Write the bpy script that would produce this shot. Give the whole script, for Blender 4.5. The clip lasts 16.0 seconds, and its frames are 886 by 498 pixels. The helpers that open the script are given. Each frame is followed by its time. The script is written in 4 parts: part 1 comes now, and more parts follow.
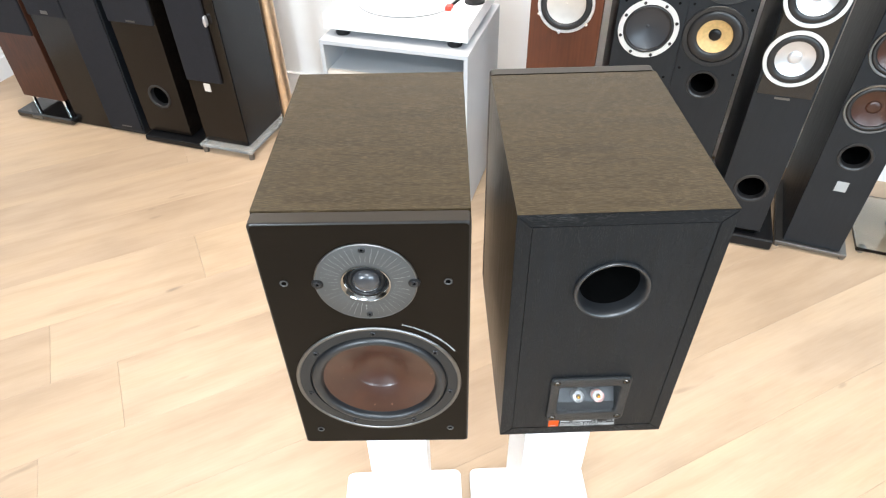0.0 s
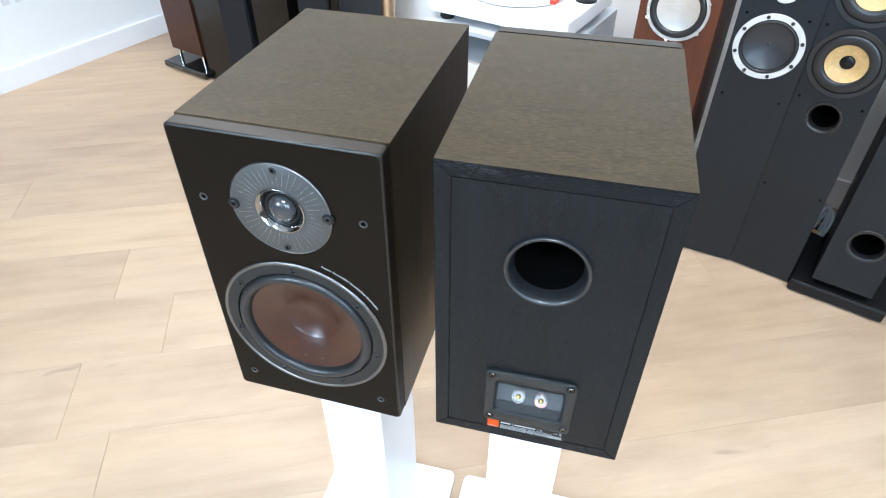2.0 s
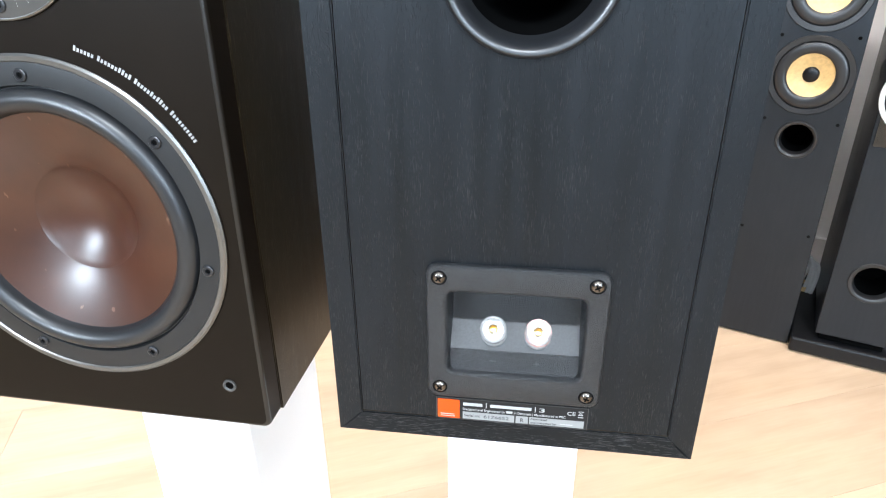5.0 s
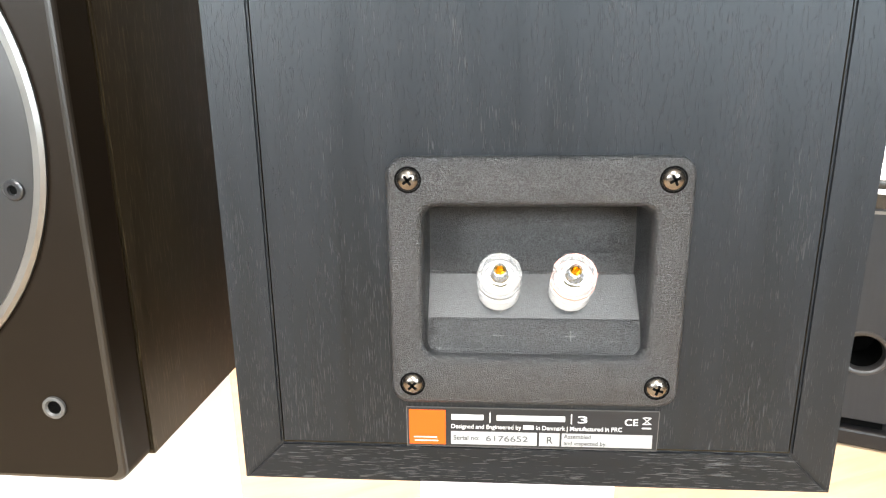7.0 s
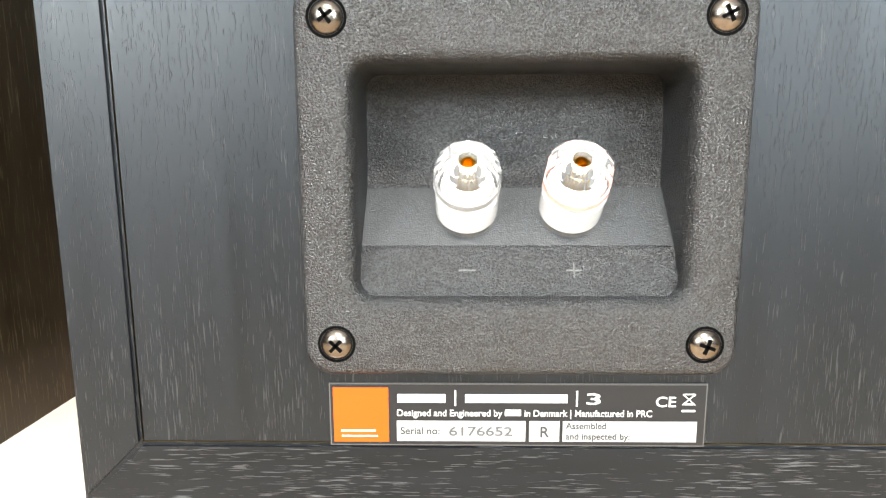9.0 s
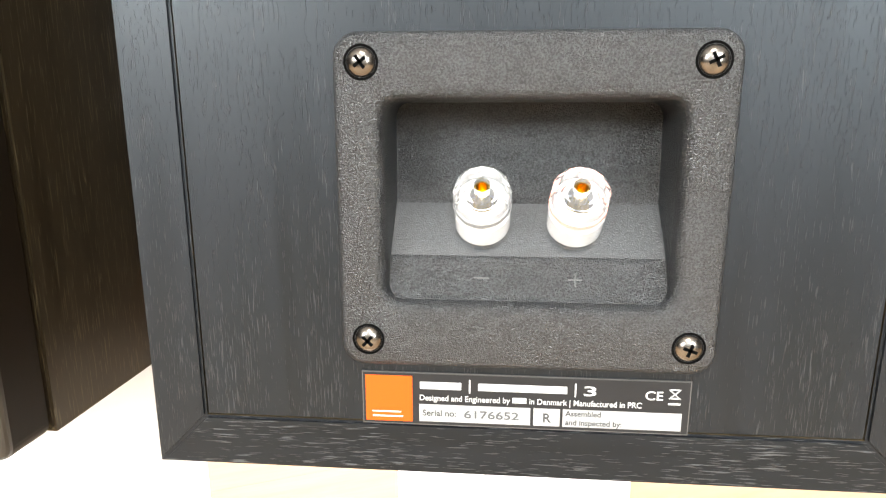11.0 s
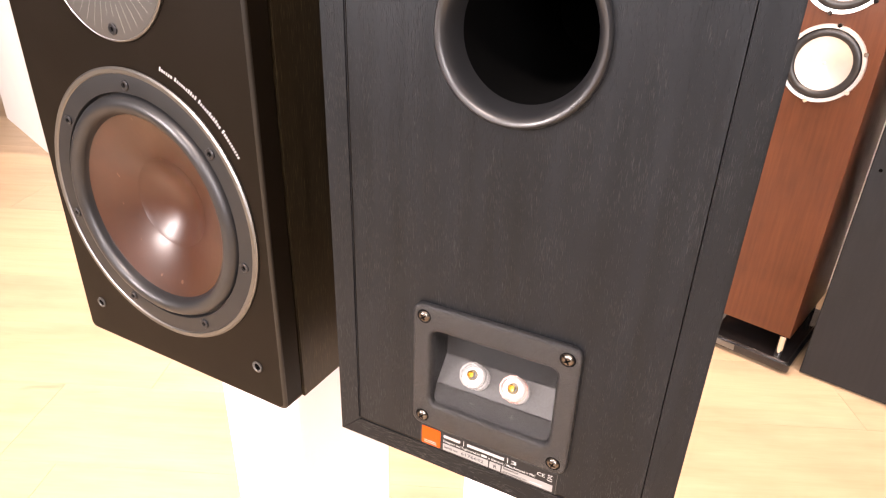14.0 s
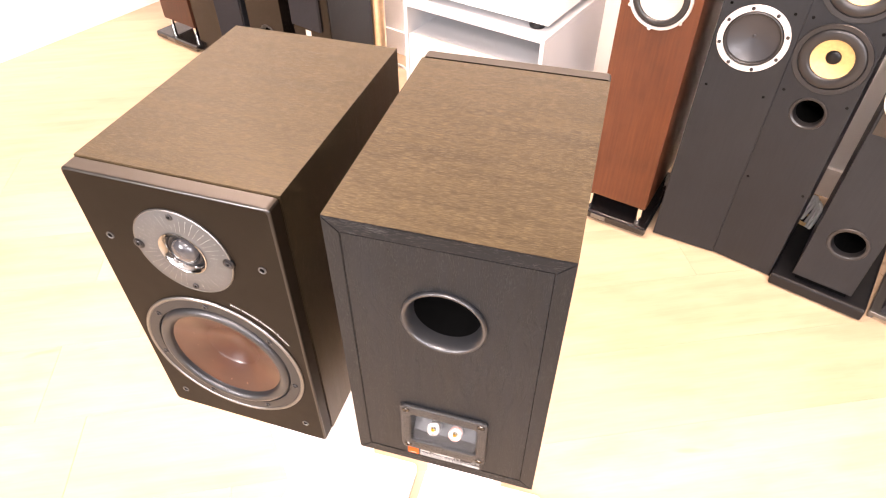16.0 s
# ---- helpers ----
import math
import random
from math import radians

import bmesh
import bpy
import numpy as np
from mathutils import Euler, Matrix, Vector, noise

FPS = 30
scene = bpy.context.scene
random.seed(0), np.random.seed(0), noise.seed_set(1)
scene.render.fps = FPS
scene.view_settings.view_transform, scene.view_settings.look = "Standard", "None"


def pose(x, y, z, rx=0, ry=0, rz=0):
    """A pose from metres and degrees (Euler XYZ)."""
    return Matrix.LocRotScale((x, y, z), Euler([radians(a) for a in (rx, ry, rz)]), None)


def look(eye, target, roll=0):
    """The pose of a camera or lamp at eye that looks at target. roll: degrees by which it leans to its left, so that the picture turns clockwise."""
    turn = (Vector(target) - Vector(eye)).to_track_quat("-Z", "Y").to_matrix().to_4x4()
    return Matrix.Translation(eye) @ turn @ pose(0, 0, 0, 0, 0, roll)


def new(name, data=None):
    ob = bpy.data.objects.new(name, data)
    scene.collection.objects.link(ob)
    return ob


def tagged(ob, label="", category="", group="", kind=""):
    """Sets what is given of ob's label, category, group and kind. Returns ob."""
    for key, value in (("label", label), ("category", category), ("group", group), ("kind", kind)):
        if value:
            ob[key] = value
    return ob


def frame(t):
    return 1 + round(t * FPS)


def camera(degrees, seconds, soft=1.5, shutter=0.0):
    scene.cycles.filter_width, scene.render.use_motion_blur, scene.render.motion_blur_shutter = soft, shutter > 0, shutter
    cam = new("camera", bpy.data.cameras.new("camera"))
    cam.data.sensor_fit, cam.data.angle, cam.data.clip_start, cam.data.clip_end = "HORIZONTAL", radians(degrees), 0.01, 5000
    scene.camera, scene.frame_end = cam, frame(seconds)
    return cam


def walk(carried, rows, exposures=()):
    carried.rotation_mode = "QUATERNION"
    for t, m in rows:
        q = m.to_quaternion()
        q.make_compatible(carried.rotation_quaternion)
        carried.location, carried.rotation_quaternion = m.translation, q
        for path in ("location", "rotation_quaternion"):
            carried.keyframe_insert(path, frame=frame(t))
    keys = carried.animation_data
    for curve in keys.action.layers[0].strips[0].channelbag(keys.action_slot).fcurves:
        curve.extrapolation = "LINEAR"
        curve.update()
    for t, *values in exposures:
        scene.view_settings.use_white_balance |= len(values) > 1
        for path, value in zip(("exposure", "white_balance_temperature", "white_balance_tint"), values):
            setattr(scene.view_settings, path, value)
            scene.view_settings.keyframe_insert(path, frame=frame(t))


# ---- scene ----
cam = camera(70.3, 16.0, 1.2)
PATH = [
    (0, (-0.073, -0.434, 1.297), (-0.05, 1.065, -0.027), -1.2),
    (0.5, (-0.054, -0.425, 1.283), (-0.028, 1.055, -0.061), -1.4),
    (1, (0.001, -0.421, 1.273), (-0.109, 1.083, -0.041), -1.1),
    (1.5, (0.066, -0.412, 1.258), (-0.178, 1.079, -0.054), -0.1),
    (2, (0.11, -0.409, 1.212), (-0.261, 1.079, -0.072), 0.1),
    (2.5, (0.129, -0.395, 1.17), (-0.262, 1.154, -0.034), 0.5),
    (3, (0.131, -0.381, 1.116), (-0.271, 1.208, -0.031), -0.6),
    (3.5, (0.128, -0.366, 1.061), (-0.259, 1.268, -0.025), -0.2),
    (4, (0.12, -0.342, 0.994), (-0.226, 1.322, -0.06), 0.5),
    (4.2, (0.118, -0.328, 0.959), (-0.209, 1.363, -0.057), -0.0),
    (6.3, (0.081, -0.221, 0.768), (-0.088, 1.676, 0.156), -0.1),
    (6.5, (0.082, -0.211, 0.757), (-0.073, 1.697, 0.176), -0.5),
    (7, (0.083, -0.191, 0.734), (-0.039, 1.741, 0.23), -0.6),
    (7.5, (0.083, -0.174, 0.715), (0.013, 1.773, 0.262), -0.1),
    (8, (0.084, -0.156, 0.7), (0.026, 1.799, 0.283), 0.1),
    (8.5, (0.084, -0.142, 0.689), (0.032, 1.823, 0.32), -0.2),
    (9, (0.086, -0.133, 0.682), (0.05, 1.839, 0.348), -0.2),
    (9.2, (0.087, -0.13, 0.683), (0.046, 1.843, 0.362), -0.4),
    (11.3, (0.095, -0.16, 0.704), (-0.141, 1.771, 0.24), 0.2),
    (11.5, (0.099, -0.167, 0.711), (-0.213, 1.748, 0.229), 0.8),
    (12, (0.111, -0.192, 0.735), (-0.379, 1.66, 0.157), 2.0),
    (12.5, (0.13, -0.22, 0.757), (-0.521, 1.554, 0.103), 2.0),
    (13, (0.158, -0.236, 0.783), (-0.588, 1.457, 0.022), 1.8),
    (13.5, (0.186, -0.246, 0.826), (-0.593, 1.401, -0.001), 2.5),
    (14, (0.193, -0.253, 0.888), (-0.595, 1.352, -0.007), 1.9),
    (14.5, (0.197, -0.267, 0.96), (-0.575, 1.306, -0.005), 2.4),
    (15, (0.204, -0.282, 1.054), (-0.49, 1.24, -0.042), 1.2),
    (15.5, (0.203, -0.31, 1.169), (-0.335, 1.15, -0.087), 0.3),
    (16, (0.193, -0.332, 1.267), (-0.2, 1.064, -0.111), -0.1),
]

EXPOSURES = [(0.0, -0.02, 6250, 9), (0.7, -0.08, 6150, 7), (1.5, -0.15, 5650, 6), (2.5, -0.12, 5500, 6), (4.2, 0.1, 5650, 8), (6.5, 0.98, 7150, 13), (9.2, 1.36, 7400, 12), (11.5, 1.1, 7500, 14), (12.5, 0.9, 8100, 22), (13.5, 0.66, 8500, 34), (14.5, 0.64, 8350, 31), (16.0, 0.88, 8000, 31)]
walk(cam, [(t, look(eye, target, roll)) for t, eye, target, roll in PATH], EXPOSURES)

# ---- the room's own axes: u along the row of tower speakers, v towards the wall behind it ----
ROOM_X, ROOM_Y, ROOM_TURN = -1.8, 1.945, -19.5
CU, SU = math.cos(radians(ROOM_TURN)), math.sin(radians(ROOM_TURN))


def room(u, v, z=0.0):
    return Vector((ROOM_X + u * CU - v * SU, ROOM_Y + u * SU + v * CU, z))


U0, U1, V0, V1, CEIL = -3.6, 5.8, -4.4, 0.52, 2.75

# ---- world and light ----
world = bpy.data.worlds.new("world")
scene.world = world
world.use_nodes = True
wn = world.node_tree.nodes
sky = wn.new("ShaderNodeTexSky")
sky.sky_type, sky.sun_disc, sky.sun_elevation, sky.sun_rotation = "NISHITA", False, radians(40), radians(200)
world.node_tree.links.new(sky.outputs[0], wn["Background"].inputs[0])
wn["Background"].inputs[1].default_value = 0.1


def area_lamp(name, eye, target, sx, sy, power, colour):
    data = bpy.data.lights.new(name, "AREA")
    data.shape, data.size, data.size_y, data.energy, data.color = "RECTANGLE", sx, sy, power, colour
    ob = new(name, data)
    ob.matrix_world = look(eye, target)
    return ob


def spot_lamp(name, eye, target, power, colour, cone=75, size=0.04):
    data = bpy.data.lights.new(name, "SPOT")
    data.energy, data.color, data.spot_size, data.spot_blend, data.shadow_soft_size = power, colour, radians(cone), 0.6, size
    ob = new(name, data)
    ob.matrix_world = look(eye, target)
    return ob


# daylight of an unseen window behind the camera; wide and side are added fill
area_lamp("window_light", room(4.5, V0 + 0.06, 2.0), room(3.0, 0, 1.0), 0.9, 0.9, 70, (0.74, 0.88, 1.0))
area_lamp("window_light_left", room(1.75, V0 + 0.06, 1.75), room(1.9, 0, 1.0), 0.7, 0.8, 115, (0.80, 0.91, 1.0))
area_lamp("fill_light_wide", room(3.2, V0 + 0.03, 1.85), room(3.2, 0, 1.85), 5.0, 1.3, 45, (0.68, 0.85, 1.0))
area_lamp("fill_light_side", room(U1 - 0.06, -3.3, 1.7), room(2.0, -1.2, 1.0), 1.5, 1.6, 150, (0.72, 0.87, 1.0))
# unseen ceiling lamp, added to brighten the cup ledge from above
area_lamp("unseen_ceiling_panel", (0.15, -1.75, CEIL - 0.03), (0.12, -1.5, 0), 0.6, 0.4, 72, (0.90, 0.96, 1.0))
# warm unseen spots under the ceiling, added to light floor and speaker tops
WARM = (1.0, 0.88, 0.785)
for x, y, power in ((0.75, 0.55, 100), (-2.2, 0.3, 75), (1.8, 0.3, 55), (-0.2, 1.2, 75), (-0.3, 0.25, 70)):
    spot_lamp("unseen_ceiling_spot", (x, y, 2.68), (x * 0.95, y + 0.35, 0.0), power, WARM, 84)

# one more, placed to throw a sheen on the left speaker's top
spot_lamp("unseen_ceiling_spot", (-1.25, 1.55, 2.68), (-0.75, 0.75, 0.0), 100, WARM, 96)

# two more, unseen and added, wash the wall behind the row
for u in (1.15, 2.1):
    spot_lamp("added_wall_spot", room(u, -0.45, 2.68), room(u, 0.5, 1.55), 48, WARM, 80)
# a third, added too, brightens the white wall end
spot_lamp("added_wall_spot", room(0.45, -0.30, 2.68), room(-0.345, -0.1, 1.8), 105, WARM, 85)

# ---- materials ----


def base_material(name, rough=0.5, metal=0.0, spec=0.5):
    m = bpy.data.materials.new(name)
    m.use_nodes = True
    nt = m.node_tree
    b = nt.nodes["Principled BSDF"]
    b.inputs["Roughness"].default_value, b.inputs["Metallic"].default_value = rough, metal
    b.inputs["Specular IOR Level"].default_value = spec
    return m, nt, b


def noise_node(nt, scale, stretch=(1, 1, 1), detail=4.0, shift=False, rough=0.55):
    tc, mp, ns = nt.nodes.new("ShaderNodeTexCoord"), nt.nodes.new("ShaderNodeMapping"), nt.nodes.new("ShaderNodeTexNoise")
    mp.inputs["Scale"].default_value = stretch
    ns.inputs["Scale"].default_value, ns.inputs["Detail"].default_value, ns.inputs["Roughness"].default_value = scale, detail, rough
    nt.links.new(tc.outputs["Object"], mp.inputs["Vector"])
    if shift:
        oi, mul, add = nt.nodes.new("ShaderNodeObjectInfo"), nt.nodes.new("ShaderNodeMath"), nt.nodes.new("ShaderNodeVectorMath")
        mul.operation, mul.inputs[1].default_value = "MULTIPLY", 37.0
        nt.links.new(oi.outputs["Random"], mul.inputs[0])
        nt.links.new(mp.outputs[0], add.inputs[0])
        nt.links.new(mul.outputs[0], add.inputs[1])
        nt.links.new(add.outputs[0], ns.inputs["Vector"])
    else:
        nt.links.new(mp.outputs[0], ns.inputs["Vector"])
    return ns.outputs["Fac"]


def ramp(nt, fac, stops):
    r = nt.nodes.new("ShaderNodeValToRGB")
    el = r.color_ramp.elements
    while len(el) < len(stops):
        el.new(0.5)
    for e, (p, c) in zip(el, stops):
        e.position = p
        e.color = (*c, 1) if len(c) == 3 else c
    nt.links.new(fac, r.inputs[0])
    return r.outputs[0]


def mix(nt, fac, a, b, mode="MIX"):
    n = nt.nodes.new("ShaderNodeMix")
    n.data_type, n.blend_type = "RGBA", mode
    for socket, v in ((n.inputs[0], fac), (n.inputs[6], a), (n.inputs[7], b)):
        if isinstance(v, (int, float)):
            socket.default_value = v
        elif isinstance(v, tuple):
            socket.default_value = (*v, 1)
        else:
            nt.links.new(v, socket)
    return n.outputs[2]


def bump(nt, b, fac, strength, distance):
    n = nt.nodes.new("ShaderNodeBump")
    n.inputs["Strength"].default_value, n.inputs["Distance"].default_value = strength, distance
    nt.links.new(fac, n.inputs["Height"])
    nt.links.new(n.outputs[0], b.inputs["Normal"])


def plain(name, colour, rough=0.5, metal=0.0, vary=0.12, scale=9.0, spec=0.5, relief=0.0, relief_scale=400.0, coat=0.0, crisp=0.2):
    """A plain paint, plastic or metal with soft uneven tone and gloss."""
    m, nt, b = base_material(name, rough, metal, spec)
    f = noise_node(nt, scale, detail=5)
    dark, light = tuple(c * (1 - vary) for c in colour), tuple(min(1, c * (1 + vary)) for c in colour)
    nt.links.new(ramp(nt, f, [(0.5 - crisp, dark), (0.5 + crisp, light)]), b.inputs["Base Color"])
    r = nt.nodes.new("ShaderNodeMapRange")
    r.inputs[3].default_value, r.inputs[4].default_value = max(0.02, rough * 0.85), min(1, rough * 1.2)
    nt.links.new(noise_node(nt, scale * 4, detail=3), r.inputs[0])
    nt.links.new(r.outputs[0], b.inputs["Roughness"])
    b.inputs["Coat Weight"].default_value = coat
    if relief:
        bump(nt, b, noise_node(nt, relief_scale, detail=2), relief, 0.0006)
    return m


def woodgrain(name, dark, light, fleck, stretch, rough=0.45, fleck_from=0.6, relief=0.25, spec=0.33, cloud=0.5, fine=1150, clump=0.45, crisp=0.08, sheen=(1, 1, 1)):
    """Open-pored grain: long soft streaks, short bright flecks and a cloudy tone. stretch: small along the grain."""
    m, nt, b = base_material(name, rough, 0, spec)
    b.inputs["Specular Tint"].default_value = (*sheen, 1)
    soft = noise_node(nt, 150, stretch, 5)
    flecks = noise_node(nt, fine, stretch, 2, rough=0.5)
    cloudy = noise_node(nt, 7, (1, 1, 1), 3)
    tone = ramp(nt, soft, [(0.32, dark), (0.68, light)])
    tone = mix(nt, cloud, tone, mix(nt, 1.0, tone, ramp(nt, cloudy, [(0.3, (0.6, 0.6, 0.6)), (0.7, (1.3, 1.3, 1.3))]), "MULTIPLY"))
    cluster = noise_node(nt, 90, tuple(0.25 if k < 1 else 1 for k in stretch), 3)
    lift, add = nt.nodes.new("ShaderNodeMath"), nt.nodes.new("ShaderNodeMath")
    lift.operation, lift.inputs[1].default_value, lift.inputs[2].default_value = "MULTIPLY_ADD", clump, -clump / 2
    nt.links.new(cluster, lift.inputs[0])
    nt.links.new(flecks, add.inputs[0])
    nt.links.new(lift.outputs[0], add.inputs[1])
    mask = ramp(nt, add.outputs[0], [(fleck_from, (0, 0, 0)), (fleck_from + crisp, (1, 1, 1))])
    nt.links.new(mix(nt, mask, tone, fleck), b.inputs["Base Color"])
    gloss = nt.nodes.new("ShaderNodeMapRange")
    gloss.inputs[1].default_value, gloss.inputs[2].default_value = 0.3, 0.7
    gloss.inputs[3].default_value, gloss.inputs[4].default_value = rough * 0.9, rough * 1.12
    nt.links.new(soft, gloss.inputs[0])
    nt.links.new(gloss.outputs[0], b.inputs["Roughness"])
    bump(nt, b, mask, relief, 0.0004)
    return m


def oak_floor():
    m, nt, b = base_material("pale_oak_plank", 0.42)
    streak = noise_node(nt, 7, (0.45, 3.5, 3.5), 5, True)
    fine = noise_node(nt, 60, (0.25, 4, 4), 4, True)
    patch = noise_node(nt, 3.0, (0.8, 2.0, 1), 4, True)
    knot = noise_node(nt, 13, (0.55, 1.7, 1), 1, True, 0.3)
    tone = ramp(nt, streak, [(0.25, (0.404, 0.290, 0.190)), (0.5, (0.464, 0.344, 0.233)), (0.75, (0.500, 0.376, 0.262))])
    tone = mix(nt, 0.22, tone, ramp(nt, fine, [(0.3, (0.400, 0.298, 0.195)), (0.7, (0.505, 0.390, 0.273))]))
    tone = mix(nt, 0.55, tone, mix(nt, 1.0, tone, ramp(nt, patch, [(0.36, (0.80, 0.78, 0.77)), (0.52, (1.0, 1.0, 1.0)), (0.66, (1.10, 1.09, 1.04))]), "MULTIPLY"))
    tone = mix(nt, ramp(nt, knot, [(0.765, (0, 0, 0)), (0.83, (0.75, 0.75, 0.75))]), tone, (0.22, 0.165, 0.12))
    oi = nt.nodes.new("ShaderNodeObjectInfo")
    each = ramp(nt, oi.outputs["Random"], [(0.0, (0.92, 0.905, 0.89)), (0.5, (1.0, 1.0, 1.0)), (1.0, (1.05, 1.04, 1.0))])
    nt.links.new(mix(nt, 1.0, tone, each, "MULTIPLY"), b.inputs["Base Color"])
    bump(nt, b, fine, 0.12, 0.0008)
    return m


def glass(name, colour, rough=0.02, ior=1.5, clear=1.0):
    m, nt, b = base_material(name, rough)
    b.inputs["Base Color"].default_value = (*colour, 1)
    b.inputs["Transmission Weight"].default_value = clear
    b.inputs["IOR"].default_value = ior
    return m


M_FLOOR = oak_floor()
M_SUB = plain("floor_joint", (0.40, 0.30, 0.20), 0.8)
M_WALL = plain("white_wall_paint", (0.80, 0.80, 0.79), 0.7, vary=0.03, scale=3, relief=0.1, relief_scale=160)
# ceiling and far walls, all unseen, are kept dull to cut bounced light
M_CEIL = plain("dulled_ceiling", (0.45, 0.45, 0.45), 0.85, vary=0.03)
M_WALL_DIM = plain("dimmed_wall", (0.10, 0.09, 0.08), 0.7, vary=0.1, scale=3)
M_TRIM = plain("white_skirting", (0.8, 0.8, 0.8), 0.4, vary=0.03)
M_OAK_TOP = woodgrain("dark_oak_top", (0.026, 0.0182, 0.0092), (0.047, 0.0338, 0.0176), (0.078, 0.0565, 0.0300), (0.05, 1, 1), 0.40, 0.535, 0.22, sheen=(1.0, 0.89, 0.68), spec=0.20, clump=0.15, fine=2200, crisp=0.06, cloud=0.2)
# same veneer as the top, darkened for the shade between the speakers
M_OAK_SIDE_SHADED = woodgrain("dark_oak_side_shaded", (0.0078, 0.0052, 0.0026), (0.0155, 0.0106, 0.0055), (0.042, 0.030, 0.016), (1, 1, 0.05), 0.36, 0.60, 0.15, sheen=(1.0, 0.86, 0.68), spec=0.3, clump=0.22, fine=1800, crisp=0.05, cloud=0.2)
M_ASH_UP = woodgrain("black_ash_upright", (0.0034, 0.0038, 0.0047), (0.0055, 0.0061, 0.0076), (0.032, 0.0325, 0.0335), (1, 1, 0.05), 0.42, 0.63, 1.0, fine=4200, sheen=(0.86, 0.94, 1.0), spec=0.31, clump=0.3, crisp=0.025)
M_ASH_ACROSS = woodgrain("black_ash_across", (0.0034, 0.0038, 0.0047), (0.0055, 0.0061, 0.0076), (0.058, 0.059, 0.061), (0.05, 1, 1), 0.42, 0.62, 0.8, fine=3300, sheen=(0.86, 0.94, 1.0), spec=0.25, clump=0.45, crisp=0.04)
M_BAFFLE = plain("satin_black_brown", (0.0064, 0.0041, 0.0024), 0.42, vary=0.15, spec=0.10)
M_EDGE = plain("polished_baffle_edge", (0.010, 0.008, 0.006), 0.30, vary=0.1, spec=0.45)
# the baffle's upward face, coloured lighter for the sheen that lies on it
M_BAFFLE_TOP_LIT = plain("lit_brown_baffle_top", (0.030, 0.0225, 0.0150), 0.38, vary=0.1, spec=0.3)
M_BLACK = plain("black_plastic", (0.0045, 0.0048, 0.0056), 0.38, spec=0.32)
M_PORT = plain("black_port_plastic", (0.014, 0.0145, 0.016), 0.34, spec=0.75)
M_BASKET = plain("dark_basket", (0.0105, 0.0107, 0.0112), 0.42, spec=0.4)
# cup plastic on the sloping ledge: smoother, and lightened as if lit from above
M_LEDGE_LIT = plain("smooth_lit_cup_plastic", (0.024, 0.026, 0.028), 0.34, vary=0.3, scale=900, spec=0.45, relief=0.25, relief_scale=2600)
# near-black that stands for the shade in holes, slots and gaps
M_DEEP = plain("recess_shade_black", (0.0018, 0.0018, 0.0018), 0.9, spec=0.03)
M_RUBBER = plain("black_rubber", (0.013, 0.0133, 0.0143), 0.36, spec=0.55)
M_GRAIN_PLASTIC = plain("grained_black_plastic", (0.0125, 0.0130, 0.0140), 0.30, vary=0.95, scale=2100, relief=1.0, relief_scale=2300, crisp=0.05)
M_SILVER = plain("satin_silver", (0.20, 0.196, 0.188), 0.40, 1.0)
M_CHROME = plain("chrome", (0.78, 0.77, 0.75), 0.08, 1.0, 0.05)
M_DARK_CHROME = plain("dark_chrome", (0.40, 0.39, 0.38), 0.14, 1.0, 0.05)
M_FACEPLATE = plain("grey_plate", (0.060, 0.059, 0.057), 0.42, 0.2, 0.06, 20)
M_DOT = plain("pale_dots", (0.60, 0.60, 0.58), 0.5)
M_DOME = plain("silk_dome", (0.035, 0.035, 0.038), 0.24, 0.0, coat=0.4)
M_SCREW = plain("blackened_screw", (0.15, 0.132, 0.115), 0.24, 1.0, 0.2, 300)
M_SCREW_DARK = plain("black_screw", (0.03, 0.03, 0.032), 0.3, 0.5)
M_GOLD = plain("gold_plate", (0.85, 0.58, 0.18), 0.18, 1.0)
M_ACRYLIC = glass("clear_acrylic", (0.99, 0.99, 0.99), 0.06, 1.28, 0.93)
M_RED_CLEAR = plain("red_plastic", (0.6, 0.05, 0.03), 0.3)
M_RED_RING = plain("pale_red_ring", (0.72, 0.30, 0.24), 0.3)
M_GREY_RING = plain("grey_ring", (0.16, 0.155, 0.15), 0.3)
M_ORANGE = plain("orange_print", (0.46, 0.058, 0.004), 0.5, vary=0.04, spec=0.2)
M_WHITE_PRINT = plain("white_print", (0.36, 0.36, 0.356), 0.5, vary=0.04)
M_FIELD = plain("white_label_field", (0.22, 0.22, 0.216), 0.5, vary=0.04)
M_LABEL = plain("black_label_film", (0.010, 0.010, 0.011), 0.4, spec=0.25)
M_INK = plain("black_ink", (0.02, 0.02, 0.02), 0.6)
M_SOFT_INK = plain("grey_stamp_ink", (0.05, 0.05, 0.052), 0.6)
M_GREY_INK = plain("grey_pen", (0.42, 0.42, 0.43), 0.7)
M_WALL_PRINT = plain("pale_wall_print", (0.64, 0.64, 0.655), 0.7, vary=0.03)
M_SLEEVE = plain("post_brightness_white", (0.42, 0.41, 0.40), 0.3, vary=0.03)
M_STAND = plain("white_lacquer", (0.86, 0.86, 0.86), 0.3, vary=0.02)
M_WALNUT = woodgrain("walnut_veneer", (0.080, 0.0235, 0.0098), (0.108, 0.0335, 0.0138), (0.094, 0.029, 0.012), (1, 1, 0.05), 0.33, 0.62, 0.05, fine=700)
M_DARK_WALNUT = woodgrain("dark_walnut_veneer", (0.035, 0.013, 0.008), (0.075, 0.027, 0.014), (0.05, 0.018, 0.01), (1, 1, 0.08), 0.35, 0.62, 0.1)
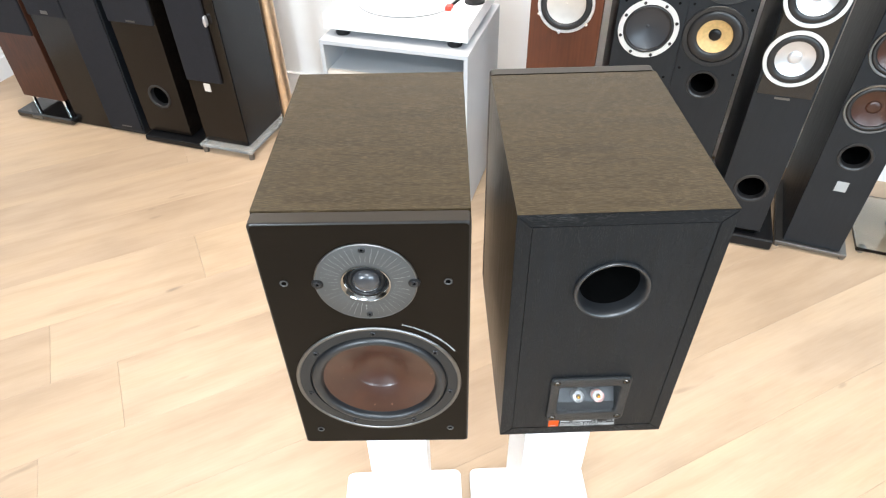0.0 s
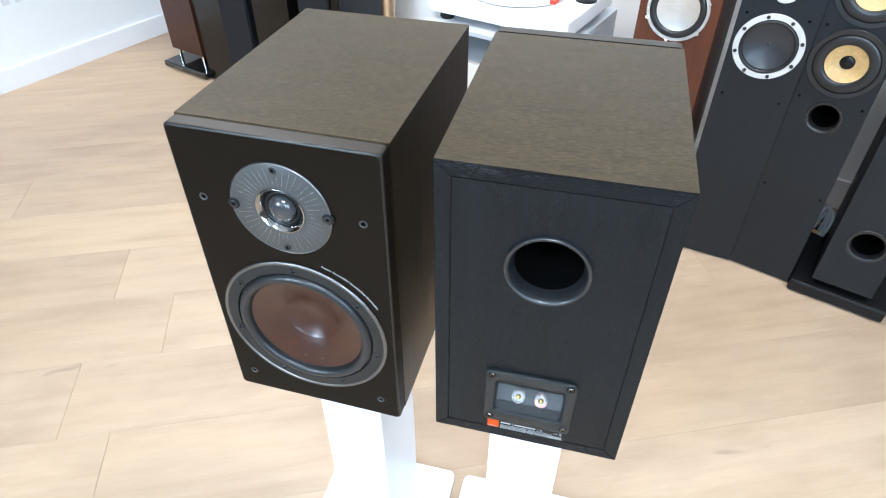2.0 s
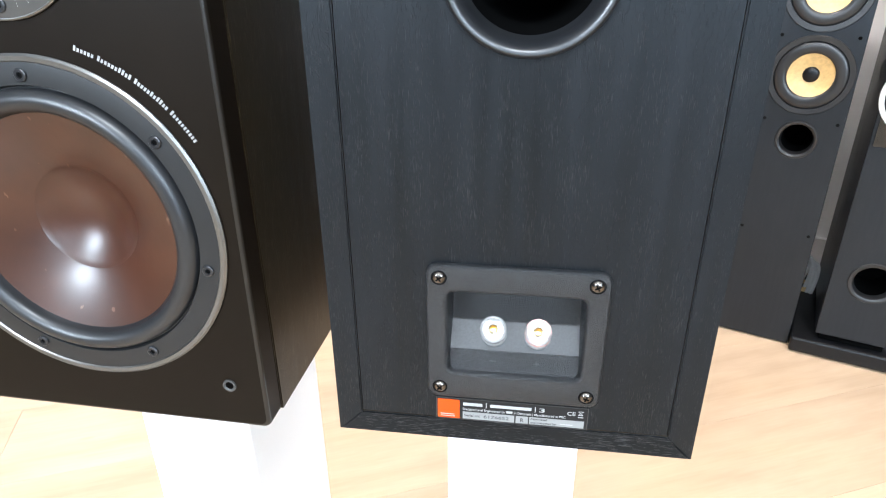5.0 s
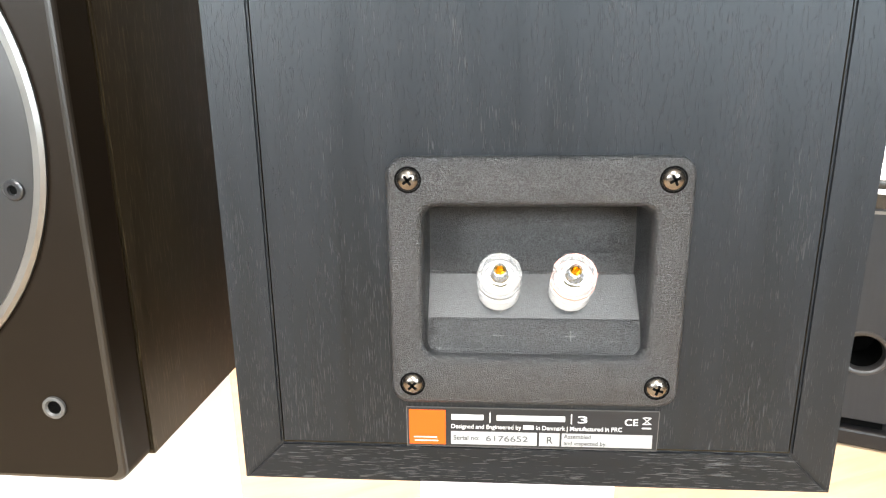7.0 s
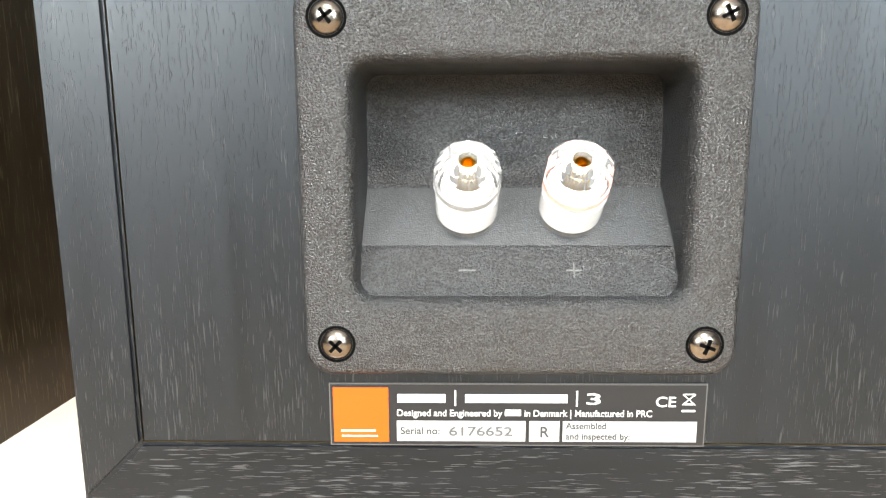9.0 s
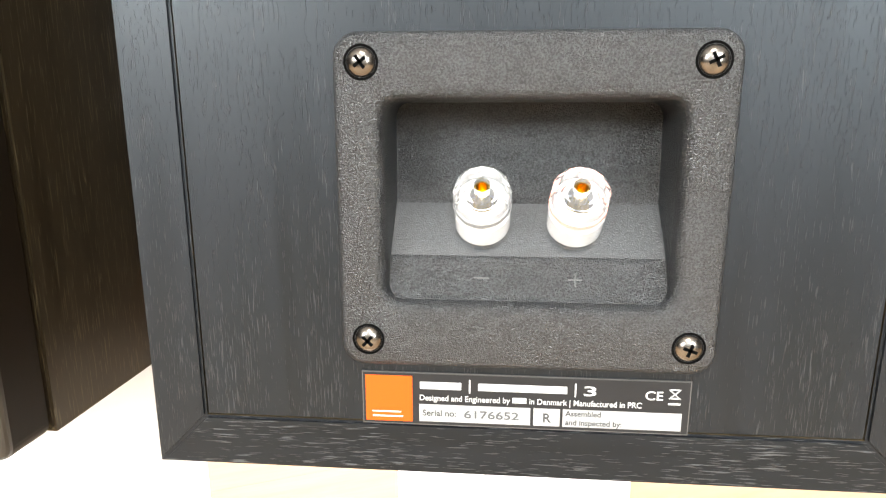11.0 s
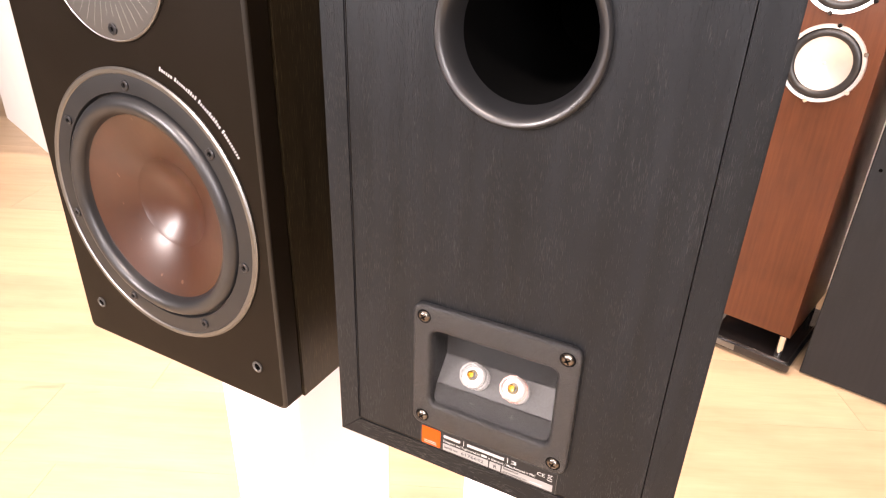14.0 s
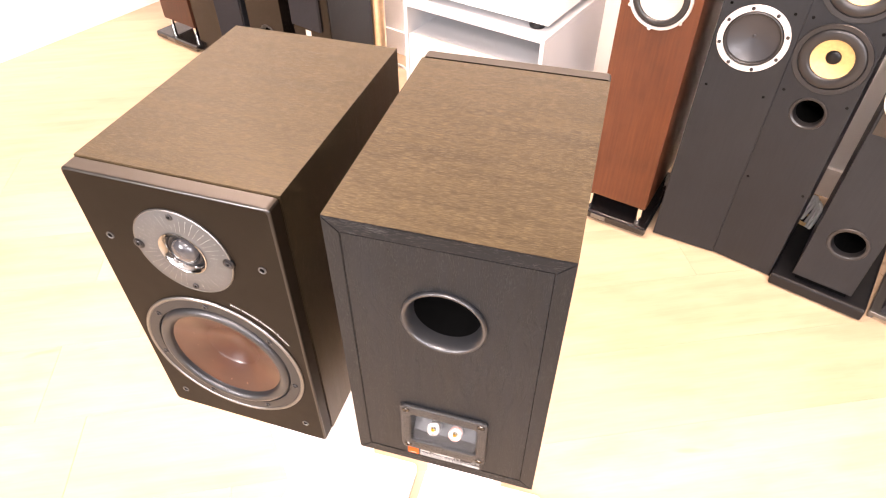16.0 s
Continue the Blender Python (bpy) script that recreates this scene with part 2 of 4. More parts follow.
M_TOWER = woodgrain("black_tower_veneer", (0.0058, 0.0065, 0.0085), (0.0088, 0.0098, 0.0125), (0.014, 0.015, 0.018), (1, 1, 0.08), 0.38, 0.66, 0.2, spec=0.47, sheen=(0.82, 0.92, 1.0))
M_TOWER_GLOSS = plain("gloss_black", (0.006, 0.006, 0.0065), 0.12, coat=0.5)
M_TOWER_BROWN = plain("brown_black_satin", (0.0058, 0.0042, 0.0033), 0.2, spec=0.36)
M_GRILLE = plain("black_grille_cloth", (0.0045, 0.0045, 0.0075), 0.9, vary=0.2, scale=50, relief=0.5, relief_scale=1200)
M_YELLOW = plain("woven_yellow_cone", (0.62, 0.41, 0.17), 0.5, vary=0.15, scale=120, relief=0.4, relief_scale=900)
M_ALU = plain("spun_aluminium", (0.72, 0.72, 0.73), 0.3, 0.7, 0.06, 30)
M_ALU_WARM = plain("pale_metal_cone", (0.72, 0.68, 0.63), 0.32, 0.6, 0.06, 30)
M_WHITE_RING = plain("pale_ring", (0.70, 0.70, 0.69), 0.35, 0.3, 0.05)
M_DARK_CONE = plain("dark_grey_cone", (0.035, 0.037, 0.042), 0.35)
M_GLASS = glass("clear_glass", (0.93, 0.97, 0.95))
M_PALE_GLASS = glass("frosted_glass", (0.94, 0.96, 0.95), 0.10, 1.4, 0.82)
M_SHELF = plain("pale_grey_lacquer", (0.47, 0.485, 0.50), 0.35, vary=0.03)
M_BEIGE = plain("beige_front", (0.66, 0.60, 0.53), 0.5, vary=0.04)
M_WHITE_GLOSS = plain("white_gloss", (0.86, 0.86, 0.86), 0.15, vary=0.02)
M_BRASS = plain("brushed_brass", (0.72, 0.55, 0.38), 0.32, 1.0, 0.1, 40)
M_CABLE = plain("white_cable", (0.7, 0.7, 0.68), 0.5)


def cone_material():
    m, nt, b = base_material("wood_fibre_cone", 0.36, 0, 0.3)
    b.inputs["Coat Weight"].default_value, b.inputs["Coat Roughness"].default_value = 0.5, 0.28
    cloud = noise_node(nt, 25, (1, 1, 1), 4)
    fibre = noise_node(nt, 240, (1, 0.6, 0.5), 2, rough=0.4)
    tone = ramp(nt, cloud, [(0.3, (0.032, 0.0098, 0.0045)), (0.7, (0.052, 0.0164, 0.0075))])
    tone = mix(nt, ramp(nt, fibre, [(0.735, (0, 0, 0)), (0.775, (1, 1, 1))]), tone, (0.13, 0.068, 0.042))
    nt.links.new(tone, b.inputs["Base Color"])
    bump(nt, b, fibre, 0.15, 0.0005)
    return m


M_FIBRE = cone_material()

# ---- building helpers ----


def part(name, bm, material, parent=None, label="", smooth=False):
    me = bpy.data.meshes.new(name)
    bmesh.ops.recalc_face_normals(bm, faces=bm.faces)
    for f in bm.faces:
        f.smooth = smooth
    bm.to_mesh(me)
    bm.free()
    for m in material if isinstance(material, (list, tuple)) else (material,):
        me.materials.append(m)
    if smooth:
        me.set_sharp_from_angle(angle=radians(38))
    ob = new(name, me)
    if parent is not None:
        ob.parent = parent
    if label:
        tagged(ob, label)
    return ob


def joined(name, pieces, parent, label="", smooth=True):
    """One mesh out of several (bmesh, material)."""
    bm = bmesh.new()
    for k, (piece, _) in enumerate(pieces):
        bmesh.ops.recalc_face_normals(piece, faces=piece.faces)
        for f in piece.faces:
            f.material_index = k
        tmp = bpy.data.meshes.new("tmp")
        piece.to_mesh(tmp)
        piece.free()
        bm.from_mesh(tmp)
        bpy.data.meshes.remove(tmp)
    return part(name, bm, [m for _, m in pieces], parent, label, smooth)


def thing(name, m, label, category, group=""):
    ob = new(name)
    ob.empty_display_size = 0.05
    ob.matrix_basis = m
    return tagged(ob, label, category, group)


def box(x0, x1, y0, y1, z0, z1, bevel=0.0, bm=None, segments=2):
    bm = bm or bmesh.new()
    made = bmesh.ops.create_cube(bm, size=1, matrix=Matrix.LocRotScale(((x0 + x1) / 2, (y0 + y1) / 2, (z0 + z1) / 2), None, (x1 - x0, y1 - y0, z1 - z0)))
    if bevel:
        edges = list({e for v in made["verts"] for e in v.link_edges})
        bmesh.ops.bevel(bm, geom=edges, offset=bevel, segments=segments, profile=0.5, affect="EDGES")
    return bm


def lathe(profile, x, y, z, axis="y", segments=64, bm=None, tilt=None):
    """Turns rows of (radius, height) about an axis; height runs along +y (into the cabinet) or +z, or along tilt."""
    bm = bm or bmesh.new()
    if tilt is not None:
        turn = Vector(tilt).to_track_quat("Z", "Y").to_matrix().to_4x4()
    else:
        turn = pose(0, 0, 0, -90) if axis == "y" else Matrix.Identity(4)
    at = Matrix.Translation((x, y, z)) @ turn
    rings = []
    for r, h in profile:
        if r < 1e-6:
            rings.append([bm.verts.new(at @ Vector((0, 0, h)))])
        else:
            rings.append([bm.verts.new(at @ Vector((r * math.cos(a), r * math.sin(a), h))) for a in (2 * math.pi * k / segments for k in range(segments))])
    for a, b in zip(rings, rings[1:]):
        for k in range(segments):
            n = (k + 1) % segments
            if len(a) == 1 and len(b) == 1:
                break
            if len(a) == 1:
                bm.faces.new((a[0], b[k], b[n]))
            elif len(b) == 1:
                bm.faces.new((a[k], a[n], b[0]))
            else:
                bm.faces.new((a[k], a[n], b[n], b[k]))
    return bm


def circle_loop(x, z, r, n=64):
    return [(x + r * math.cos(2 * math.pi * k / n), z + r * math.sin(2 * math.pi * k / n)) for k in range(n)]


def round_rect(x0, x1, z0, z1, r, n=6):
    pts = []
    for cx, cz, a0 in ((x1 - r, z1 - r, 0), (x0 + r, z1 - r, 90), (x0 + r, z0 + r, 180), (x1 - r, z0 + r, 270)):
        for k in range(n + 1):
            a = radians(a0 + 90 * k / n)
            pts.append((cx + r * math.cos(a), cz + r * math.sin(a)))
    return pts


def sheet(bm, outer, holes, y):
    """A flat face at depth y with holes; returns the rims of outline and holes."""
    rims = []
    edges = []
    for loop in (outer, *holes):
        vs = [bm.verts.new((x, y, z)) for x, z in loop]
        rims.append(vs)
        edges += [bm.edges.new((vs[k], vs[(k + 1) % len(vs)])) for k in range(len(vs))]
    bmesh.ops.triangle_fill(bm, edges=edges, use_beauty=True)
    return rims


def wall_of(bm, rim, loop, y):
    """Runs a strip from a rim of points to the same loop at depth y; returns the new rim."""
    vs = [bm.verts.new((x, y, z)) for x, z in loop]
    for k in range(len(vs)):
        n = (k + 1) % len(vs)
        bm.faces.new((rim[k], rim[n], vs[n], vs[k]))
    return vs


def grow(loop, d, cx, cz):
    """The loop of a rectangle-like outline, each point moved outwards by d."""
    return [(x + (d if x > cx else -d), z + (d if z > cz else -d)) for x, z in loop]


def writing(body, size, parent, material, x, y, z, name="writing", align="LEFT", width=None):
    """Flat writing in the built-in font on a face that looks towards -y."""
    cu = bpy.data.curves.new(name, "FONT")
    cu.body, cu.size, cu.align_x, cu.extrude, cu.offset = body, size, align, 0.00004, size * 0.011
    tmp = bpy.data.objects.new(name, cu)
    scene.collection.objects.link(tmp)
    bpy.context.view_layer.update()
    me = bpy.data.meshes.new_from_object(tmp.evaluated_get(bpy.context.evaluated_depsgraph_get()))
    bpy.data.objects.remove(tmp)
    xs = [v.co.x for v in me.vertices]
    k = width / (max(xs) - min(xs)) if width else 1.0
    me.transform(Matrix.Translation((x, y, z)) @ pose(0, 0, 0, 90) @ Matrix.Diagonal((k, 1, 1, 1)))
    me.materials.append(material)
    ob = new(name, me)
    ob.parent = parent
    return ob


def bar(parent, material, x0, x1, z0, z1, y, name="print_bar", thick=0.0001):
    return part(name, box(x0, x1, y - thick, y, z0, z1), material, parent)


def roll(r0, r1, height, y0, n=10):
    """Half-round roll between two radii, bulging towards -y."""
    c, a = (r0 + r1) / 2, (r0 - r1) / 2
    return [(c + a * math.cos(math.pi * k / n), y0 - height * math.sin(math.pi * k / n)) for k in range(n + 1)]


def arc_dome(r, rise, y0, n=10):
    """From the rim at radius r to the middle; rise towards -y (minus: hollow)."""
    return [(r * math.cos(math.pi / 2 * k / n), y0 - rise * math.sin(math.pi / 2 * k / n)) for k in range(n)] + [(0, y0 - rise)]


# ---- floor, walls, ceiling ----
def room_box(name, u0, u1, v0, v1, z0, z1, material, label, category):
    bm = bmesh.new()
    bmesh.ops.create_cube(bm, size=1)
    for v in bm.verts:
        v.co = room(u0 if v.co.x < 0 else u1, v0 if v.co.y < 0 else v1, z0 if v.co.z < 0 else z1)
    return tagged(part(name, bm, material), label, category, kind="structure")


floor = room_box("floor", U0 - 0.1, U1 + 0.1, V0 - 0.1, V1 + 0.1, -0.12, -0.016, M_SUB, "pale oak plank floor with fine dark joints and knots", "floor")
room_box("ceiling", U0 - 0.1, U1 + 0.1, V0 - 0.1, V1 + 0.1, CEIL, CEIL + 0.12, M_CEIL, "plain unseen ceiling above the showroom, greyed to cut bounce", "ceiling")
room_box("wall_north", U0, U1, V1, V1 + 0.1, -0.016, CEIL, M_WALL, "white painted wall behind the row of speakers", "wall")
room_box("wall_east", U1, U1 + 0.1, V0, V1 + 0.1, -0.016, CEIL, M_WALL_DIM, "plain unseen wall closing the showroom, darkened to cut bounce", "wall")
room_box("wall_south", U0, U1, V0 - 0.1, V0, -0.016, CEIL, M_WALL_DIM, "plain unseen wall behind the viewer, darkened to cut bounce", "wall")
room_box("wall_far_west", U0 - 0.1, U0, V0 - 0.1, V1 + 0.1, -0.016, CEIL, M_WALL_DIM, "plain unseen wall closing the showroom, darkened to cut bounce", "wall")
room_box("wall_west", -1.13, -0.345, -0.83, V1, -0.016, CEIL, M_WALL, "thick white painted wall end beside the speakers", "wall")
room_box("baseboard", -0.345, -0.331, -0.83, V1 - 0.016, 0.0, 0.088, M_TRIM, "plain white skirting board on the white wall", "baseboard")
room_box("baseboard", -0.331, U1, V1 - 0.014, V1, 0.0, 0.10, M_TRIM, "plain white skirting board behind the speakers", "baseboard")

# pale grey lettering on the white wall, as plain bars
for k in range(6):
    room_box("wall_print", -0.3445, -0.3435, -0.565 + 0.053 * k, -0.533 + 0.053 * k, 0.322, 0.362, M_WALL_PRINT, "pale grey print on the white wall", "wall print")


def planks():
    turn, width = 24.0, 0.22
    c, s = math.cos(radians(turn)), math.sin(radians(turn))
    rng = random.Random(5)
    meshes = {}
    known = {3: -0.579, 1: -0.653, 6: -1.141}
    corners = [room(u, v) for u in (U0, U1) for v in (V0, V1)]
    ws = [-p.x * s + p.y * c for p in corners]
    ss = [p.x * c + p.y * s for p in corners]
    for k in range(int((min(ws) - 0.068) / width) - 1, int((max(ws) - 0.068) / width) + 2):
        w = 0.068 + width * (k + 0.5)
        at = known.get(k, rng.uniform(-1, 1)) - 2.2 * 6
        while at < max(ss):
            n = rng.choice((1.5, 1.9, 2.2))
            if at < known.get(k, -99) - 0.01 < at + n + 0.5:
                n = known[k] - at
            mid = at + n / 2
            x, y = mid * c - w * s, mid * s + w * c
            u = (x - ROOM_X) * CU + (y - ROOM_Y) * SU
            v = -(x - ROOM_X) * SU + (y - ROOM_Y) * CU
            if U0 - 0.6 < u < U1 + 0.6 and V0 - 0.5 < v < V1 + 0.5:
                key = round(n, 3)
                if key not in meshes:
                    bm = box(-n / 2 + 0.0003, n / 2 - 0.0003, -width / 2 + 0.00015, width / 2 - 0.00015, -0.015, 0, 0.0003, segments=1)
                    me = bpy.data.meshes.new("plank")
                    bm.to_mesh(me)
                    bm.free()
                    me.materials.append(M_FLOOR)
                    meshes[key] = me
                place = pose(x, y, 0, 0, 0, turn)
                me, ends = meshes[key], []
                for px in (-n / 2, n / 2):
                    for py in (-width / 2, width / 2):
                        p = place @ Vector((px, py, 0))
                        ends.append(((p.x - ROOM_X) * CU + (p.y - ROOM_Y) * SU, -(p.x - ROOM_X) * SU + (p.y - ROOM_Y) * CU))
                if min(e[0] for e in ends) < U0 or max(e[0] for e in ends) > U1 or min(e[1] for e in ends) < V0 or max(e[1] for e in ends) > V1:
                    # sawn off along the wall
                    bm = bmesh.new()
                    bm.from_mesh(me)
                    back = place.inverted()
                    for wu, wv, du, dv in ((U0, 0, -1, 0), (U1, 0, 1, 0), (0, V0, 0, -1), (0, V1, 0, 1)):
                        at_wall = back @ room(wu, wv)
                        away = back.to_3x3() @ (room(du, dv) - room(0, 0))
                        bmesh.ops.bisect_plane(bm, geom=list(bm.verts) + list(bm.edges) + list(bm.faces), plane_co=at_wall, plane_no=away, clear_outer=True)
                    if not bm.faces:
                        bm.free()
                        at += n
                        continue
                    me = bpy.data.meshes.new("plank")
                    bm.to_mesh(me)
                    bm.free()
                    if not me.materials:
                        me.materials.append(M_FLOOR)
                ob = new("plank", me)
                ob.matrix_basis = place
                ob.parent = floor
            at += n


# ---- the pair of bookshelf speakers ----
SW, SH, SD = 0.200, 0.350, 0.291  # width, height, depth
BAFFLE, GROOVE, BOARD = 0.016, 0.0022, 0.0145


def loudspeaker(m, label):
    """Baffle at y=0 looking towards -y, back at y=SD, bottom at z=0, middle at x=0."""
    s = thing("bookshelf_speaker", m, label, "speaker", "pair of bookshelf speakers")
    hw = SW / 2
    y0, y1 = BAFFLE + GROOVE, SD
    # four mitred boards
    for name, across in (("top_panel", "t"), ("bottom_panel", "b"), ("side_panel", "l"), ("side_panel", "r")):
        bm = bmesh.new()
        o = {"t": [(-hw, SH), (hw, SH), (hw - BOARD, SH - BOARD), (-hw + BOARD, SH - BOARD)],
             "b": [(-hw, 0), (hw, 0), (hw - BOARD, BOARD), (-hw + BOARD, BOARD)],
             "l": [(-hw, 0), (-hw, SH), (-hw + BOARD, SH - BOARD), (-hw + BOARD, BOARD)],
             "r": [(hw, 0), (hw, SH), (hw - BOARD, SH - BOARD), (hw - BOARD, BOARD)]}[across]
        front = [bm.verts.new((x, y0, z)) for x, z in o]
        back = [bm.verts.new((x, y1, z)) for x, z in o]
        bm.faces.new(front)
        bm.faces.new(back)
        for k in range(4):
            bm.faces.new((front[k], front[(k + 1) % 4], back[(k + 1) % 4], back[k]))
        edges = [e for e in bm.edges if abs(e.verts[0].co.y - e.verts[1].co.y) < 1e-6]
        bmesh.ops.bevel(bm, geom=edges, offset=0.0007, segments=2, affect="EDGES")
        bm.faces.ensure_lookup_table()
        for f in bm.faces:
            f.material_index = 1 if f.calc_center_median().y > y1 - 0.0007 else 0
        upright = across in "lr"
        part(name, bm, (M_OAK_SIDE_SHADED if upright else M_OAK_TOP, M_ASH_UP if upright else M_ASH_ACROSS), s)
    # back panel with its openings
    g = 0.0005
    bx, pz = hw - BOARD - g, 0.252
    outer = [(-bx, BOARD + g), (bx, BOARD + g), (bx, SH - BOARD - g), (-bx, SH - BOARD - g)]
    port_hole, cup_hole = circle_loop(0, pz, 0.0335), round_rect(-0.038, 0.038, 0.046, 0.101, 0.004)
    bm = bmesh.new()
    rims = sheet(bm, outer, [port_hole, cup_hole], SD - 0.0006)
    for rim, loop in zip(rims, (outer, port_hole, cup_hole)):
        wall_of(bm, rim, loop, SD - 0.012)
    part("back_panel", bm, M_ASH_UP, s, "black ash back panel")
    # reflex port
    flare = [(0.0386, SD + 0.0010), (0.0382, SD + 0.0022), (0.0372, SD + 0.0030), (0.0360, SD + 0.0030), (0.0347, SD + 0.0021), (0.0334, SD + 0.0002), (0.0322, SD - 0.0030), (0.0311, SD - 0.008), (0.0304, SD - 0.0115)]
    port = part("reflex_port", lathe([(0.0386, SD - 0.0004)] + flare, 0, 0, pz), M_PORT, s, "black flared reflex port", True)
    # rest of the tube and its end disc, blackened for the shade inside
    part("port_shade", lathe([(0.0305, SD - 0.0114), (0.0297, SD - 0.022), (0.0294, SD - 0.045), (0.0292, SD - 0.15), (0, SD - 0.15)], 0, 0, pz), M_DEEP, port, "", True)
    # terminal cup
    cz0, cz1 = 0.033, 0.113
    plate = lambda d: round_rect(-0.0464 + d, 0.0464 - d, cz0 - 0.0010 + d, cz1 + 0.0004 - d, 0.0060 - d)  # noqa: E731
    mouth = lambda d: round_rect(-0.0346 - d, 0.0346 + d, 0.0494 - d, 0.0976 + d, 0.0036 + d)  # noqa: E731
    h2 = mouth(0)
    bm = bmesh.new()
    rims = sheet(bm, plate(0.0018), [mouth(0.0030)], SD + 0.0034)
    r = rims[0]
    for d, y in ((0.0009, 0.0031), (0.0003, 0.0024), (0.0, 0.0014), (0.0, -0.0002)):
        r = wall_of(bm, r, plate(d), SD + y)
    r = rims[1]
    for d, y in ((0.0021, 0.0032), (0.0013, 0.0027), (0.0007, 0.0018), (0.0003, 0.0006), (0.0, -0.0012), (0.0, -0.0205)):
        r = wall_of(bm, r, mouth(d), SD + y)
    cup = part("terminal_cup", bm, M_GRAIN_PLASTIC, s, "grained black plastic terminal cup", True)
    # inside of the cup: lower wall, sloping ledge, back wall
    bm = bmesh.new()
    prof = [(SD + 0.0006, 0.0488), (SD - 0.0005, 0.0500), (SD - 0.0044, 0.0586), (SD - 0.0047, 0.0590), (SD - 0.0052, 0.0594), (SD - 0.0160, 0.0713), (SD - 0.0166, 0.0722), (SD - 0.0185, 0.098)]
    rows = [[bm.verts.new((x, y, z)) for y, z in prof] for x in (-0.0352, 0.0352)]
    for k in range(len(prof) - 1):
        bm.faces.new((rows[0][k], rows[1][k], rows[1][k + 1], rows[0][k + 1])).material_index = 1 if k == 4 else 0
    part("cup_floor", bm, (M_GRAIN_PLASTIC, M_LEDGE_LIT), cup)
    # raised polarity marks on the lower face
    lie = Matrix.Translation((0, SD - 0.0024, 0.0543)) @ pose(0, 0, 0, math.degrees(math.atan2(0.0039, 0.0086)))
    for mark, mx, arms in (("minus_mark", 0.0112, (0,)), ("plus_mark", -0.0122, (0, 90))):
        bm = bmesh.new()
        for turned in arms:
            bmesh.ops.create_cube(bm, size=1, matrix=lie @ Matrix.Translation((mx, 0, 0)) @ pose(0, 0, 0, 0, turned, 0) @ Matrix.Diagonal((0.0042 - 0.0004 * len(arms), 0.0007, 0.0003, 1)))
        part(mark, bm, M_FACEPLATE, cup)
    for x in (0.0393, -0.0393):
        for z in (0.0393, 0.1065):
            head = lathe([(0.0035, SD + 0.0028), (0.0035, SD + 0.0032), (0.0033, SD + 0.0037), (0.0028, SD + 0.0043), (0.0019, SD + 0.0048), (0.0010, SD + 0.0050), (0, SD + 0.0050)], x, 0, z, segments=28)
            a = random.uniform(0, 90)
            # flat black cross and ring for the shade in slot and seat
            slot = bmesh.new()
            for q in (0, 90):
                bmesh.ops.create_cube(slot, size=1, matrix=Matrix.Translation((x, SD + 0.0047, z)) @ pose(0, 0, 0, 0, a + q, 0) @ Matrix.Diagonal((0.0034, 0.0009, 0.00075, 1)))
            seat = lathe([(0.0041, SD + 0.00345), (0.0035, SD + 0.00345)], x, 0, z, segments=28)
            joined("screw", [(head, M_SCREW), (slot, M_DEEP), (seat, M_DEEP)], cup, "dark nickel cross-head screw")
    # two clear binding posts, square to the ledge
    out = Vector((0, 0.74, 0.673))
    for x, ring in ((0.0112, M_GREY_RING), (-0.0122, M_RED_RING)):
        at = (x, SD - 0.0123, 0.0648)
        post = part("binding_post", lathe([(0.0060, 0.0014), (0.0068, 0.0018), (0.0071, 0.0026), (0.0070, 0.0108)], *at, tilt=out, segments=40), M_ACRYLIC, s, "clear acrylic and gold binding post", True)
        post.visible_shadow = False
        knob = part("knob", lathe([(0.0073, 0.0110), (0.0071, 0.0176), (0.0066, 0.0192), (0.0055, 0.0204), (0.0021, 0.0204), (0.0019, 0.0150)], *at, tilt=out, segments=12), M_ACRYLIC, post)
        knob.visible_shadow = False
        # white filler added so that the clear post looks brightly lit
        part("sleeve", lathe([(0.0050, 0.0026), (0.0060, 0.0030), (0.0060, 0.0088), (0.0044, 0.0098), (0.0042, 0.0143), (0.0030, 0.0148)], *at, tilt=out, segments=28), M_SLEEVE, post, "white filler added for the brightly lit look of the post", True)
        part("core", lathe([(0.0042, 0.0008), (0.0042, 0.0056), (0.0019, 0.0058), (0.0019, 0.0192), (0.0014, 0.0195), (0.0012, 0.0140), (0, 0.0140)], *at, tilt=out, segments=28), M_GOLD, post, "gold-plated core", True)
        part("colour_ring", lathe([(0.0050, 0.0112), (0.0061, 0.0112), (0.0061, 0.0126), (0.0050, 0.0128)], *at, tilt=out, segments=28), ring, post, "", True)
        part("washer", lathe([(0.0064, -0.0006), (0.0068, -0.0002), (0.0068, 0.0004), (0.0064, 0.0007), (0.0067, 0.0010), (0.0062, 0.0015)], *at, tilt=out, segments=32), M_CHROME, post, "polished ring under the post", True)
    # type label; x runs the other way, as the back looks towards +y
    lab = part("type_label", box(-0.0418, 0.0418, SD - 0.0005, SD - 0.0001, 0.0146, 0.0288), M_LABEL, s, "black type label with orange square and white print")
    part("label_edge", box(-0.0421, 0.0421, SD - 0.0006, SD - 0.0002, 0.0143, 0.0291), M_FACEPLATE, lab)
    turn = new("print_face")
    turn.parent = lab
    turn.matrix_basis = pose(0, SD - 0.0001, 0, 0, 0, 180)
    L = -0.0418
    f = 0.0
    bar(turn, M_ORANGE, L + 0.0006, L + 0.0130, 0.0152, 0.0281, f, "orange_square")
    bar(turn, M_WHITE_PRINT, L + 0.0024, L + 0.0105, 0.0164, 0.0168, f - 0.0001)
    bar(turn, M_WHITE_PRINT, L + 0.0022, L + 0.0100, 0.0177, 0.0181, f - 0.0001)
